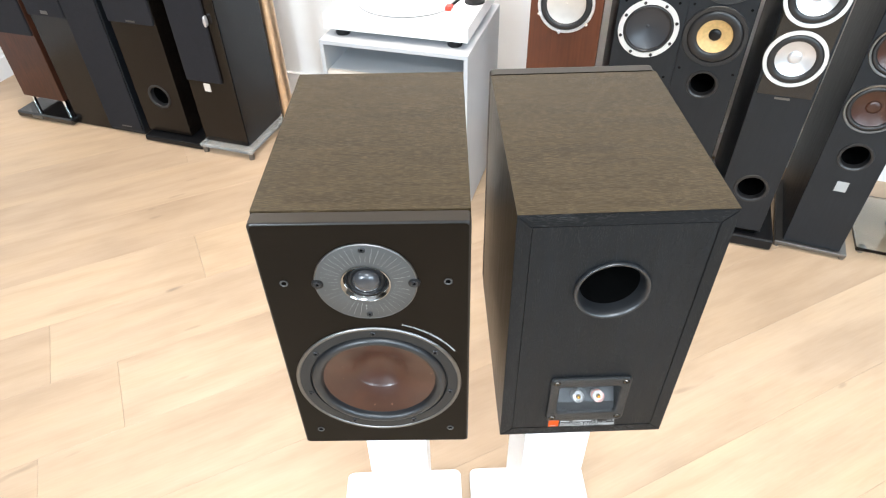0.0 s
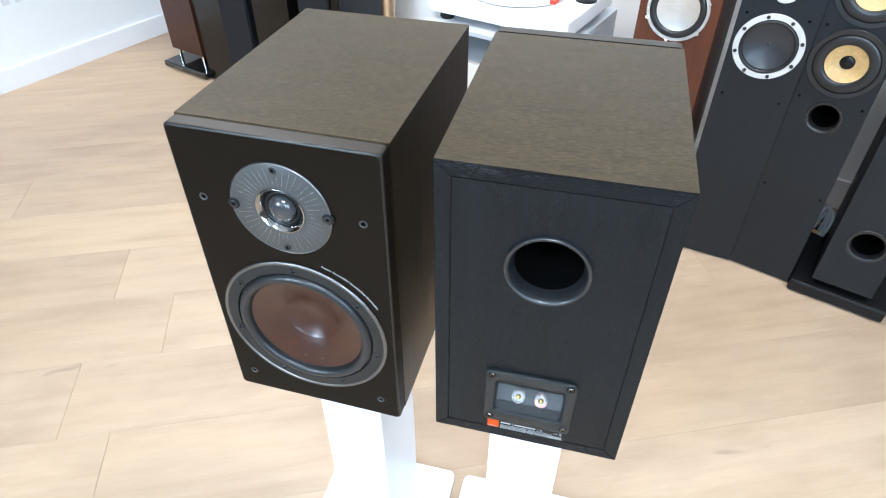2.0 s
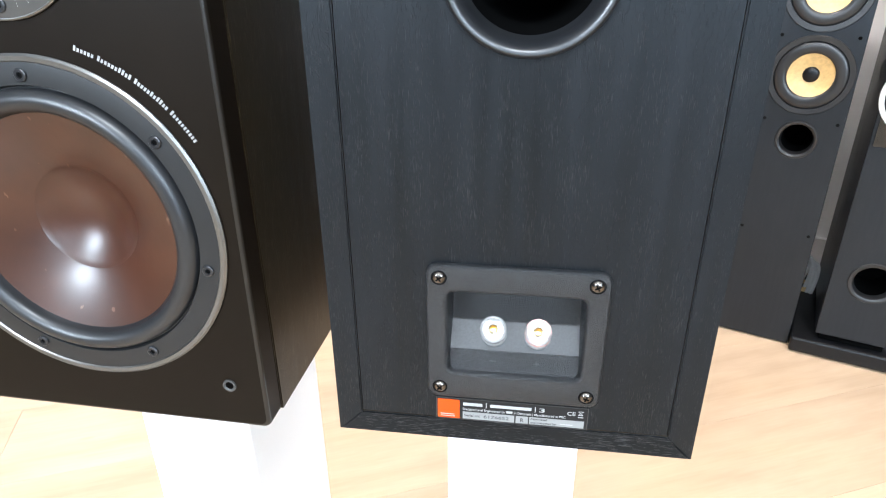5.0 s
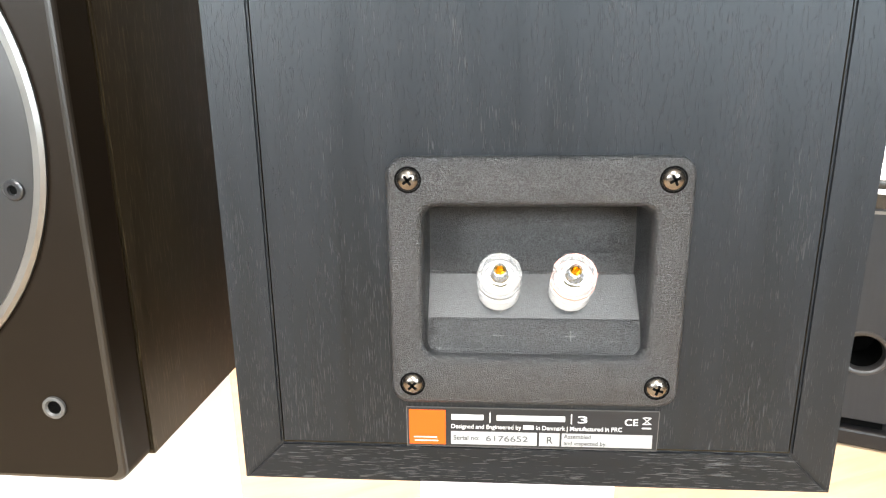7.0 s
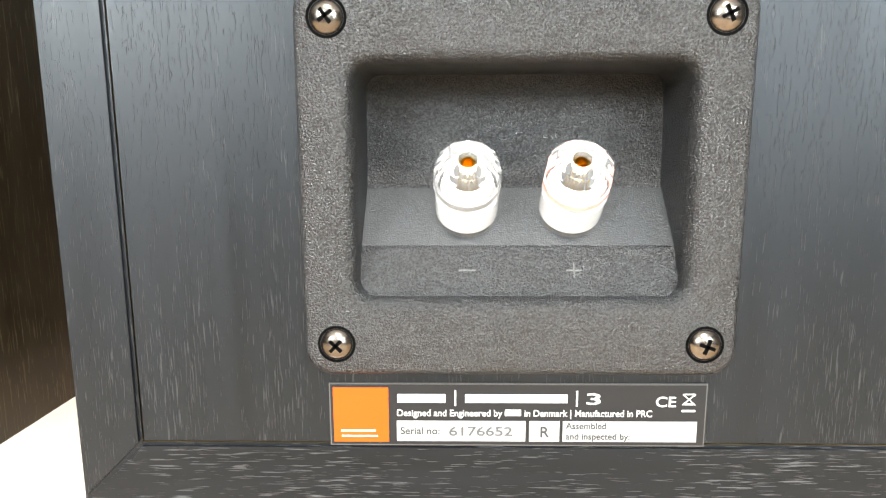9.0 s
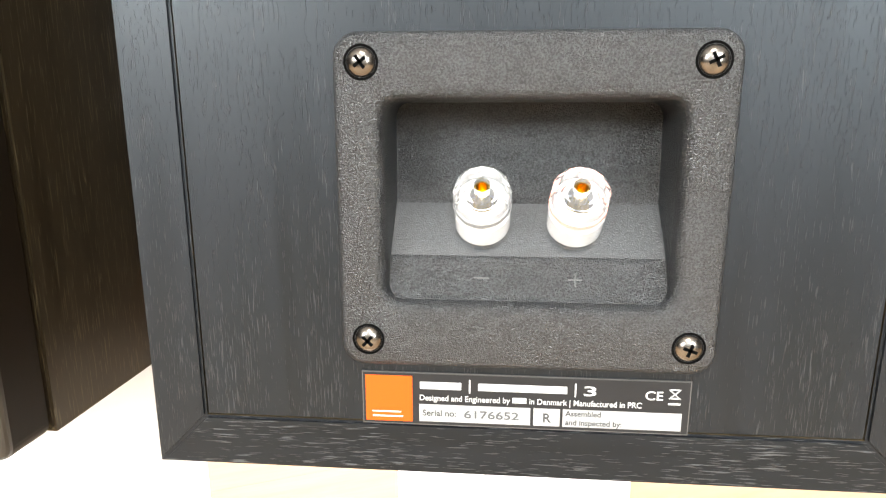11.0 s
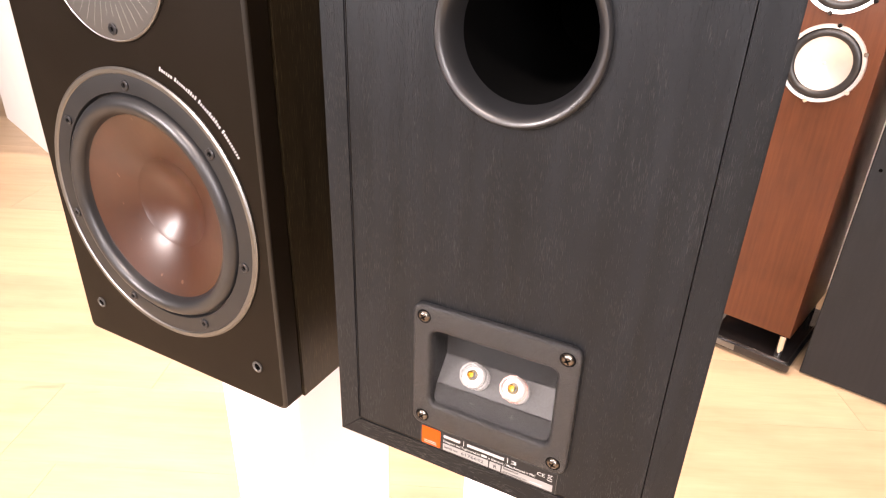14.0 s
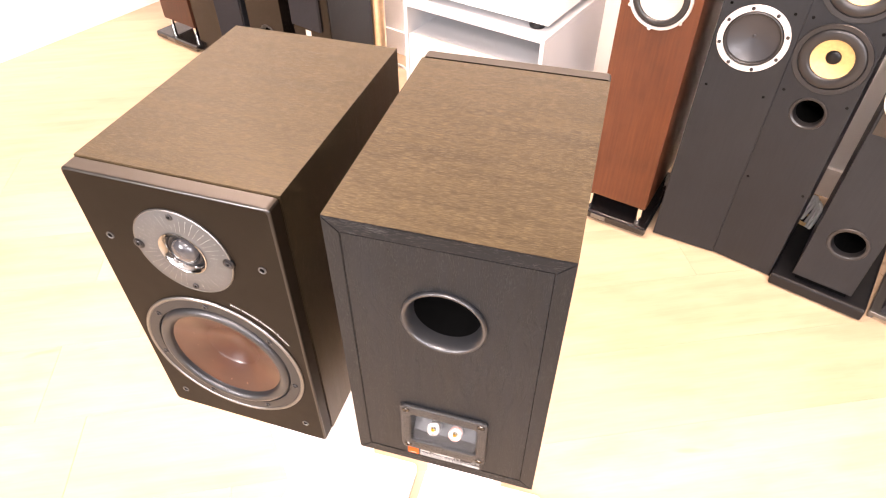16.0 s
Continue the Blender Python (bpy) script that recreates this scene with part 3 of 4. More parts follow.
    bar(turn, M_WHITE_PRINT, L + 0.0150, L + 0.0258, 0.0246, 0.0266, f)
    bar(turn, M_WHITE_PRINT, L + 0.0302, L + 0.0530, 0.0246, 0.0266, f)
    bar(turn, M_WHITE_PRINT, L + 0.0278, L + 0.0282, 0.0238, 0.0275, f)
    bar(turn, M_WHITE_PRINT, L + 0.0549, L + 0.0553, 0.0238, 0.0275, f)
    writing("3", 0.0037, turn, M_WHITE_PRINT, L + 0.0568, f - 0.00006, 0.0243, width=0.0031)
    writing("Designed and Engineered by", 0.0022, turn, M_WHITE_PRINT, L + 0.0148, f - 0.00006, 0.0214, width=0.0236)
    bar(turn, M_WHITE_PRINT, L + 0.0391, L + 0.0427, 0.0215, 0.0230, f)
    writing("in Denmark | Manufactured in PRC", 0.0022, turn, M_WHITE_PRINT, L + 0.0434, f - 0.00006, 0.0214, width=0.0284)
    for a, b in ((0.0148, 0.0438), (0.0446, 0.0514), (0.0521, 0.0820)):
        bar(turn, M_FIELD, L + a, L + b, 0.0154, 0.0203, f, "white_field")
    writing("Serial no:", 0.0024, turn, M_INK, L + 0.0156, f - 0.00016, 0.0171, width=0.0088)
    writing("6176652", 0.0030, turn, M_SOFT_INK, L + 0.0265, f - 0.00016, 0.0168, width=0.0142)
    writing("R", 0.0036, turn, M_INK, L + 0.0469, f - 0.00016, 0.0165, width=0.0020)
    writing("Assembled", 0.0021, turn, M_INK, L + 0.0528, f - 0.00016, 0.0185, width=0.0090)
    writing("and inspected by:", 0.0021, turn, M_INK, L + 0.0528, f - 0.00016, 0.0160, width=0.0143)
    bar(turn, M_GREY_INK, L + 0.0690, L + 0.0760, 0.0170, 0.0173, f - 0.0001, "pen_stroke")
    writing("CE", 0.0034, turn, M_WHITE_PRINT, L + 0.0725, f - 0.00006, 0.0238, width=0.0044)
    bin_mark = box(L + 0.0789, L + 0.0809, f - 0.0001, f, 0.0242, 0.0246)
    for k in (-1, 1):
        bmesh.ops.create_cube(bin_mark, size=1, matrix=Matrix.Translation((L + 0.0799, f - 0.00005, 0.0255)) @ pose(0, 0, 0, 0, 42 * k, 0) @ Matrix.Diagonal((0.0038, 0.0001, 0.00025, 1)))
    box(L + 0.0784, L + 0.0814, f - 0.0001, f, 0.0226, 0.0231, bm=bin_mark)
    box(L + 0.0788, L + 0.0810, f - 0.0001, f, 0.0266, 0.0269, bm=bin_mark)
    part("bin_mark", bin_mark, M_WHITE_PRINT, turn)
    for ob in list(turn.children):
        ob.data.transform(turn.matrix_basis)
        ob.parent = lab
    bpy.data.objects.remove(turn)
    # baffle
    TZ, WZ = 0.277, 0.122
    t_hole, w_hole = circle_loop(0, TZ, 0.047), circle_loop(0, WZ, 0.0855)
    full = round_rect(-hw, hw, 0, SH, 0.0045)
    cx, cz = 0, SH / 2
    bm = bmesh.new()
    rims = sheet(bm, grow(full, -0.0022, cx, cz), [t_hole, w_hole], 0)
    r = rims[0]
    for d, y in ((-0.0014, 0.0002), (-0.0007, 0.0006), (-0.0002, 0.0013), (0, 0.0022), (0, BAFFLE)):
        r = wall_of(bm, r, grow(full, d, cx, cz), y)
    inner = wall_of(bm, r, grow(full, -0.004, cx, cz), BAFFLE)
    wall_of(bm, rims[1], t_hole, BAFFLE)
    wall_of(bm, rims[2], w_hole, BAFFLE)
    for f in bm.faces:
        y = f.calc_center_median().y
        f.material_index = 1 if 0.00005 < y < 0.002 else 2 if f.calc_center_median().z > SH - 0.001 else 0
    part("baffle", bm, (M_BAFFLE, M_EDGE, M_BAFFLE_TOP_LIT), s, "satin black-brown front baffle")
    gap = round_rect(-hw + 0.004, hw - 0.004, 0.004, SH - 0.004, 0.001)
    bm = bmesh.new()
    wall_of(bm, [bm.verts.new((x, BAFFLE - 0.001, z)) for x, z in gap], gap, BAFFLE + GROOVE + 0.001)
    part("shadow_gap", bm, M_DEEP, s)
    for x in (-0.0785, 0.0785):
        for z in (0.029, 0.277):
            sock = part("grille_socket", lathe([(0.0040, 0.0), (0.0040, -0.0009), (0.0030, -0.0011), (0.0024, -0.0004)], x, 0, z, segments=28), M_FACEPLATE, s, "metal-rimmed grille socket", True)
            part("socket_hole", lathe([(0.0026, -0.0004), (0.0022, 0.0), (0, 0.0)], x, 0, z, segments=24), M_DEEP, sock)
    tweeter(s, TZ)
    woofer(s, WZ)
    return s


def small_screw(parent, x, y, z, r=0.0032):
    head = lathe([(r, y), (r, y - 0.0007), (r * 0.85, y - 0.0011), (r * 0.5, y - 0.0011), (r * 0.42, y - 0.0004)], x, 0, z, segments=20)
    joined("screw", [(head, M_SCREW_DARK), (lathe([(r * 0.42, y - 0.0004), (0, y - 0.0004)], x, 0, z, segments=6), M_DEEP)], parent)


def tweeter(s, z):
    tw = part("tweeter", lathe([(0.0475, 0.002), (0.0492, 0.0), (0.0492, -0.0012), (0.0484, -0.0018), (0.0240, -0.0018), (0.0240, 0.004)], 0, 0, z, segments=96), M_FACEPLATE, s, "grey faceplate tweeter with radial dotted lines", True)
    part("rim", lathe([(0.0494, 0.0), (0.0494, -0.0014), (0.0487, -0.0020), (0.0482, -0.0018)], 0, 0, z, segments=96), M_SILVER, tw, "", True)
    part("chrome_ring", lathe([(0.0242, -0.0016), (0.0238, -0.0030), (0.0228, -0.0034), (0.0205, -0.0016), (0.0190, 0.0022)], 0, 0, z, segments=64), M_DARK_CHROME, tw, "polished chrome ring", True)
    part("dome_surround", lathe([(0.0192, 0.002), (0.0180, 0.0030)] + roll(0.0178, 0.0140, 0.0014, 0.0034, 6) + [(0.0134, 0.0036)], 0, 0, z, segments=48), M_BLACK, tw, "", True)
    part("dome", lathe(arc_dome(0.0136, 0.0085, 0.0030), 0, 0, z, segments=48), M_DOME, tw, "shiny dark soft dome", True)
    # rows of fine dots along the radii
    verts, faces = [], []
    rays = 44
    for k in range(rays):
        a = 2 * math.pi * (k + 0.5) / rays
        if min(math.degrees(a) % 90, 90 - math.degrees(a) % 90) < 6:
            reach = 0.036
        else:
            reach = 0.0445
        n = 0
        r = 0.0275
        while r < reach:
            c, q = math.cos(a), math.sin(a)
            i = len(verts)
            for dr, dw in ((0, -0.00013), (0.00042, -0.00013), (0.00042, 0.00013), (0, 0.00013)):
                verts.append(((r + dr) * c - dw * q, -0.00192, z + (r + dr) * q + dw * c))
            faces.append((i, i + 1, i + 2, i + 3))
            r += 0.00125
    me = bpy.data.meshes.new("dotted_lines")
    me.from_pydata(verts, [], faces)
    me.materials.append(M_DOT)
    ob = tagged(new("dotted_lines", me), kind="stuff")
    ob.parent = tw
    for x, dz in ((0, 0.0425), (0, -0.0425), (0.0462, 0), (-0.0462, 0)):
        if x:
            part("lug", lathe([(0.0058, 0), (0.0058, -0.0022), (0.0050, -0.0026), (0, -0.0026)], x, 0, z, segments=28), M_BLACK, tw, "", True)
            small_screw(tw, x, -0.0026, z, 0.0036)
        else:
            small_screw(tw, x, -0.0018, z + dz, 0.0034)


def woofer(s, z):
    wf = part("woofer", lathe([(0.086, 0.002), (0.0905, 0.0), (0.0905, -0.0004), (0.0872, -0.0012), (0.0765, -0.0012), (0.0755, 0.001), (0.0755, 0.004)], 0, 0, z, segments=96), M_BASKET, s, "woofer with reddish-brown wood fibre cone", True)
    part("trim_ring", lathe([(0.0912, 0.0), (0.0914, -0.0012), (0.0902, -0.0022), (0.0880, -0.0020), (0.0872, -0.0010)], 0, 0, z, segments=96), M_SILVER, wf, "satin silver trim ring", True)
    part("surround", lathe([(0.0758, 0.0015)] + roll(0.0750, 0.0630, 0.0062, 0.0015, 12) + [(0.0622, 0.0030)], 0, 0, z, segments=96), M_RUBBER, wf, "black rubber surround", True)
    # a smooth dish: shallow at the rim, steepest a third of the way out, flat in the middle
    prof, depth, last = [], 0.0026, 0.0626
    for r, slope in ((0.0626, 0.34), (0.058, 0.35), (0.052, 0.36), (0.046, 0.38), (0.041, 0.41), (0.037, 0.45), (0.033, 0.51), (0.0305, 0.56), (0.028, 0.60), (0.025, 0.60), (0.022, 0.56), (0.019, 0.50), (0.016, 0.43), (0.013, 0.36), (0.010, 0.28), (0.007, 0.20), (0.0045, 0.13), (0.002, 0.06), (0.0, 0.02)):
        depth, last = depth + (last - r) * slope, r
        prof.append((r, depth))
    part("cone", lathe(prof[:8], 0, 0, z, segments=96), M_FIBRE, wf, "reddish-brown fibre cone with pale specks", True)
    part("dust_cap", lathe([(0.0308, prof[7][1] - 0.0003)] + prof[7:], 0, 0, z, segments=72), M_FIBRE, wf, "", True)
    for k in range(7):
        a = math.pi / 2 + 2 * math.pi * k / 7
        small_screw(wf, 0.0812 * math.cos(a), -0.0012, z + 0.0812 * math.sin(a), 0.0033)
    # company line along the ring, unreadable at this size: small bars on an arc
    bm = bmesh.new()
    rng = random.Random(2)
    a = 71.5
    for letters in (6, 10, 11, 10):
        for k in range(letters):
            tall = 0.0025 if k == 0 else rng.choice((0.0017, 0.0017, 0.0017, 0.0024))
            g, r = radians(a), 0.0978 + tall / 2
            here = Matrix.Translation((r * math.cos(g), -0.0001, z + r * math.sin(g))) @ pose(0, 0, 0, 0, 90 - a, 0)
            bmesh.ops.create_cube(bm, size=1, matrix=here @ Matrix.Diagonal((0.00105, 0.0002, tall, 1)))
            a -= 1.04
        a -= 0.8
    part("print_line", bm, M_WHITE_PRINT, wf)


ZB = 0.60
loudspeaker(pose(-0.1405, -0.003, ZB, 0, 0, -1.5), "dark oak bookshelf speaker seen from its black front")
loudspeaker(pose(0.100, SD, ZB, 0, 0, 180), "dark oak bookshelf speaker turned to show its black back")


def speaker_stand(m, label, columns):
    """Base at y=0 in the middle of the plate; columns: spans of x of the upright, from y0 to y1."""
    s = thing("speaker_stand", m, label, "stand", "pair of speaker stands")
    bm = box(-0.1225, 0.1225, -0.15, 0.15, 0.008, 0.020)
    bmesh.ops.bevel(bm, geom=[e for e in bm.edges if abs(e.verts[0].co.z - e.verts[1].co.z) > 0.005], offset=0.014, segments=5, profile=0.5, affect="EDGES")
    bmesh.ops.bevel(bm, geom=[e for e in bm.edges if e.verts[0].co.z > 0.019 and e.verts[1].co.z > 0.019], offset=0.0015, segments=2, profile=0.5, affect="EDGES")
    part("base_plate", bm, M_STAND, s)
    for x in (-0.105, 0.105):
        for y in (-0.13, 0.13):
            part("foot", lathe([(0.004, 0.0), (0.009, 0.003), (0.009, 0.008)], x, y, 0, "z", 20), M_CHROME, s, "", True)
    for x0, x1, y0, y1 in columns:
        part("column", box(x0, x1, y0, y1, 0.020, 0.592, 0.0012), M_STAND, s)
    part("top_plate", box(-0.060, 0.060, -0.07, 0.09, 0.592, 0.600, 0.002), M_STAND, s)
    return s


speaker_stand(pose(-0.1565, 0.131, 0), "white lacquered speaker stand under the front-facing speaker", ((-0.025, 0.061, -0.065, 0.08),))
speaker_stand(pose(0.108, 0.131, 0), "white lacquered speaker stand under the turned speaker", ((-0.055, -0.0183, -0.048, 0.08), (-0.0181, 0.041, -0.048, 0.08)))


# ---- tower speakers ----
def driver(s, x, z, r, ring, cone, name="woofer", cap=None, label="", ring_w=0.13, studs=0, hollow=0.5, stud_mat=None, y=0.0, rs_k=0.80, cap_k=0.36):
    """A round driver: frame ring, rubber surround, cone and cap, each of its own."""
    ri = r * (1 - ring_w)
    d = part(name, lathe([(r, y + 0.001), (r, y - 0.003), (r * 0.985, y - 0.0045), (ri, y - 0.0035), (ri * 0.99, y + 0.002)], x, 0, z, segments=56), ring, s, label, True)
    rs = ri * rs_k
    part("surround", lathe([(ri, y - 0.001)] + roll(ri * 0.985, rs, 0.005, y, 8), x, 0, z, segments=48), M_RUBBER, d, "", True)
    rc = rs * cap_k
    part("cone", lathe([(rs, y + 0.0015), (rs * 0.7, y + 0.0015 + 0.012 * hollow), (rc, y + 0.0015 + 0.020 * hollow)], x, 0, z, segments=48), cone, d, "", True)
    part("dust_cap", lathe(arc_dome(rc, rc * 0.35, y + 0.0015 + 0.020 * hollow, 6), x, 0, z, segments=32), cap or cone, d, "", True)
    for k in range(studs):
        a = 2 * math.pi * (k + 0.35) / studs
        q = (r + ri) / 2 if stud_mat is None else r * 0.99
        part("stud", lathe([(0.0042, y - 0.002), (0.0042, y - 0.006), (0, y - 0.006)], x + q * math.cos(a), 0, z + q * math.sin(a), segments=14), stud_mat or M_SCREW_DARK, d, "", True)
    return d


def port_hole(s, x, z, r, y=0.0):
    p = part("reflex_port", lathe([(r * 1.32, y - 0.0002), (r * 1.28, y - 0.003), (r * 1.18, y - 0.0034), (r * 1.06, y - 0.001), (r, y + 0.006), (r * 0.97, y + 0.016)], x, 0, z, segments=48), M_RUBBER, s, "black flared port", True)
    # inner tube and closing disc, blackened like the depth of the port
    part("port_shade", lathe([(r * 0.972, y + 0.0158), (r * 0.96, y + 0.10), (0, y + 0.10)], x, 0, z, segments=40), M_DEEP, p)


def tower(m, label, x0, x1, depth, z0, top, body, holes=()):
    """A tall cabinet whose front, at y=0, has round openings (x, z, radius) for its drivers and ports."""
    s = thing("tower_speaker", m, label, "speaker", "row of tower speakers")
    loop = [(x0, z0), (x1, z0), (x1, top), (x0, top)]
    cx, cz = (x0 + x1) / 2, (z0 + top) / 2
    rounds = [circle_loop(x, z, r, 48) for x, z, r in holes]
    bm = bmesh.new()
    rims = sheet(bm, grow(loop, -0.002, cx, cz), rounds, 0)
    r = wall_of(bm, rims[0], grow(loop, -0.0006, cx, cz), 0.0006)
    r = wall_of(bm, r, loop, 0.002)
    r = wall_of(bm, r, loop, depth)
    bm.faces.new(r)
    for rim, hole in zip(rims[1:], rounds):
        wall_of(bm, rim, hole, 0.05)
    part("cabinet", bm, body, s)
    return s


def feet(s, spots, z0, z1, r, material):
    for x, y in spots:
        part("foot", lathe([(r, z0), (r, z1)], x, y, 0, "z", 20), material, s, "", True)


# walnut tower with pale metal drivers, on metal feet over a black plinth
t = tower(pose(0.207, 1.228, 0, 0, 0, -16), "walnut tower speaker with two pale metal woofers", -0.010, 0.178, 0.29, 0.085, 0.98, M_WALNUT, [(0.083, 0.684, 0.071), (0.083, 0.849, 0.071)])
part("plinth", box(-0.006, 0.198, -0.020, 0.30, 0.006, 0.034, 0.006), M_TOWER_GLOSS, t, "gloss black plinth")
part("plinth_plate", box(0.03, 0.075, -0.0212, -0.020, 0.012, 0.027), M_SILVER, t)
feet(t, [(0.014, 0.006), (0.164, 0.006), (0.014, 0.26), (0.164, 0.26)], 0.034, 0.085, 0.0085, M_CHROME)
for z in (0.684, 0.849):
    driver(t, 0.083, z, 0.074, M_ALU, M_ALU_WARM, ring_w=0.10, studs=6, cap_k=0.06, hollow=0.35, rs_k=0.76, stud_mat=M_CHROME, label="pale metal woofer with studded ring")

# black tower with a white-ringed woofer and a white tweeter plate
t = tower(pose(0.418, 1.1854, 0, 0, 0, -13), "black ash tower speaker with white-ringed dark woofer", 0.0, 0.173, 0.30, 0.004, 1.0, M_TOWER, [(0.085, 0.630, 0.074)])
driver(t, 0.085, 0.630, 0.077, M_WHITE_RING, M_DARK_CONE, ring_w=0.17, studs=8, cap_k=0.08, hollow=0.8, rs_k=0.86, label="dark woofer in a white ring")
plate = [(0.086 + 0.028 * math.cos(a), 0.760 + 0.028 * math.sin(a)) for a in (math.pi + math.pi * k / 16 for k in range(17))] + [(0.128, 0.84), (0.044, 0.84)]
bm = bmesh.new()
rim = sheet(bm, plate, [], -0.004)[0]
wall_of(bm, rim, plate, 0)
tw = part("tweeter_plate", bm, M_WHITE_RING, t, "white teardrop tweeter plate")
part("dome_surround", lathe([(0.0155, -0.004), (0.0150, -0.006), (0.012, -0.005)], 0.086, 0, 0.760, segments=32), M_RUBBER, tw, "", True)
part("dome", lathe(arc_dome(0.0125, 0.006, -0.005), 0.086, 0, 0.760, segments=32), M_DOME, tw, "", True)
for x, z in ((0.018, 0.70), (0.150, 0.70), (0.018, 0.50), (0.150, 0.50)):
    part("grille_socket", lathe([(0.0035, -0.0003), (0, -0.0003)], x, 0, z, segments=16), M_DEEP, t)

# black tower with two yellow woven cones
t = tower(pose(0.586, 1.1497, 0, 0, 0, -22.5), "black ash tower speaker with yellow woven cones", 0.0, 0.163, 0.30, 0.004, 1.0, M_TOWER, [(0.081, 0.624, 0.069), (0.081, 0.787, 0.069), (0.082, 0.491, 0.036)])
for z in (0.624, 0.787):
    driver(t, 0.081, z, 0.079, M_RUBBER, M_YELLOW, ring_w=0.14, rs_k=0.64, cap=M_BLACK, label="yellow woven cone in a black ring", hollow=0.6)
port_hole(t, 0.082, 0.491, 0.031)
for x, z in ((0.014, 0.70), (0.150, 0.70), (0.014, 0.53), (0.150, 0.53), (0.014, 0.28), (0.150, 0.28)):
    part("grille_socket", lathe([(0.0035, -0.0003), (0, -0.0003)], x, 0, z, segments=16), M_DEEP, t)

# black tower with silver cones in pale rings, on a black plinth
t = tower(pose(0.7326, 1.0704, 0, 0, 0, -21), "satin black tower speaker with silver cones in pale rings", 0.045, 0.190, 0.32, 0.058, 1.02, M_TOWER, [(0.112, 0.600, 0.069), (0.112, 0.754, 0.069), (0.124, 0.205, 0.042)])
part("plinth", box(0.0, 0.235, -0.012, 0.36, 0.004, 0.040, 0.005), M_BLACK, t, "black plinth")
part("plinth_neck", box(0.055, 0.180, 0.012, 0.31, 0.040, 0.058), M_DEEP, t)
bm = bmesh.new()
face = [(0.052, 0.50), (0.183, 0.50), (0.183, 1.0), (0.052, 1.0)]
rim = sheet(bm, face, [circle_loop(0.112, z, 0.069, 48) for z in (0.600, 0.754)], -0.004)[0]
wall_of(bm, rim, face, 0.0)
part("baffle", bm, M_TOWER_GLOSS, t, "gloss black upper baffle")
for z in (0.600, 0.754):
    driver(t, 0.112, z, 0.073, M_WHITE_RING, M_ALU, ring_w=0.13, rs_k=0.72, label="silver cone in a pale ring", y=-0.004)
port_hole(t, 0.124, 0.205, 0.036)
part("badge", box(0.098, 0.135, -0.0012, 0, 0.488, 0.494), M_SILVER, t)

# black tower with reddish-brown cones on a silver base
t = tower(pose(0.9775, 1.0125, 0, 0, 0, -24), "gloss black tower speaker with reddish-brown cones", 0.018, 0.175, 0.36, 0.022, 1.0, M_TOWER, [(0.089, 0.482, 0.065), (0.089, 0.636, 0.065), (0.1, 0.339, 0.038)])
part("base_frame", box(-0.004, 0.195, -0.012, 0.34, 0.010, 0.022, 0.002), M_SILVER, t, "silver base frame")
feet(t, [(0.004, -0.002), (0.186, -0.002), (0.004, 0.33), (0.186, 0.33)], 0.0, 0.010, 0.008, M_SILVER)
for z in (0.482, 0.636):
    driver(t, 0.089, z, 0.068, M_SILVER, M_FIBRE, ring_w=0.09, label="reddish-brown cone in a silver ring")
port_hole(t, 0.100, 0.339, 0.033)
part("paper_tag", box(0.086, 0.116, -0.0008, 0, 0.226, 0.258), M_WHITE_PRINT, t, "white paper tag")

# row by the white wall
ROW = lambda u, v=0.0: Matrix.Translation(room(u, v)) @ pose(0, 0, 0, 0, 0, ROOM_TURN)  # noqa: E731
t = tower(ROW(0.0, 0.055), "dark walnut tower speaker with cloth grille on metal feet", 0.030, 0.236, 0.32, 0.080, 1.0, M_DARK_WALNUT)
part("plinth", box(0.010, 0.292, -0.050, 0.33, 0.006, 0.032, 0.006), M_TOWER_GLOSS, t, "gloss black plinth")
part("plinth_plate", box(0.09, 0.14, -0.0512, -0.050, 0.012, 0.026), M_SILVER, t)
feet(t, [(0.060, 0.012), (0.222, 0.012), (0.060, 0.29), (0.222, 0.29)], 0.032, 0.080, 0.009, M_CHROME)
part("grille", box(0.032, 0.234, -0.010, 0, 0.355, 0.99, 0.003), M_GRILLE, t, "black cloth grille")
t = tower(ROW(0.289, 0.034), "brown-black tower speaker with cloth grille and badge", 0.0, 0.168, 0.30, 0.004, 1.0, M_TOWER_BROWN)
part("grille", box(0.002, 0.166, -0.010, 0, 0.452, 0.99, 0.003), M_GRILLE, t, "black cloth grille")
part("badge", box(0.068, 0.098, -0.0115, -0.010, 0.462, 0.474), M_SILVER, t)
t = tower(ROW(0.458, 0.034), "slim blue-black tower speaker with full-height grille", 0.0, 0.158, 0.30, 0.004, 1.0, M_TOWER)
part("grille", box(0.002, 0.156, -0.008, 0, 0.02, 0.99, 0.003), M_GRILLE, t, "black cloth grille")
part("badge", box(0.066, 0.111, -0.0092, -0.008, 0.034, 0.038), M_SILVER, t)
t = tower(ROW(0.640, 0.034), "dark brown tower speaker with low port on black plinth", 0.006, 0.198, 0.30, 0.034, 1.0, M_TOWER_BROWN, [(0.108, 0.188, 0.042)])
part("plinth", box(0.004, 0.262, -0.034, 0.32, 0.004, 0.026, 0.005), M_BLACK, t, "black plinth")
part("plinth_neck", box(0.016, 0.188, 0.01, 0.29, 0.026, 0.034), M_DEEP, t)
part("grille", box(0.008, 0.196, -0.010, 0, 0.466, 0.99, 0.003), M_GRILLE, t, "black cloth grille")
part("badge", box(0.085, 0.122, -0.0112, -0.010, 0.472, 0.478), M_SILVER, t)
port_hole(t, 0.108, 0.188, 0.036)
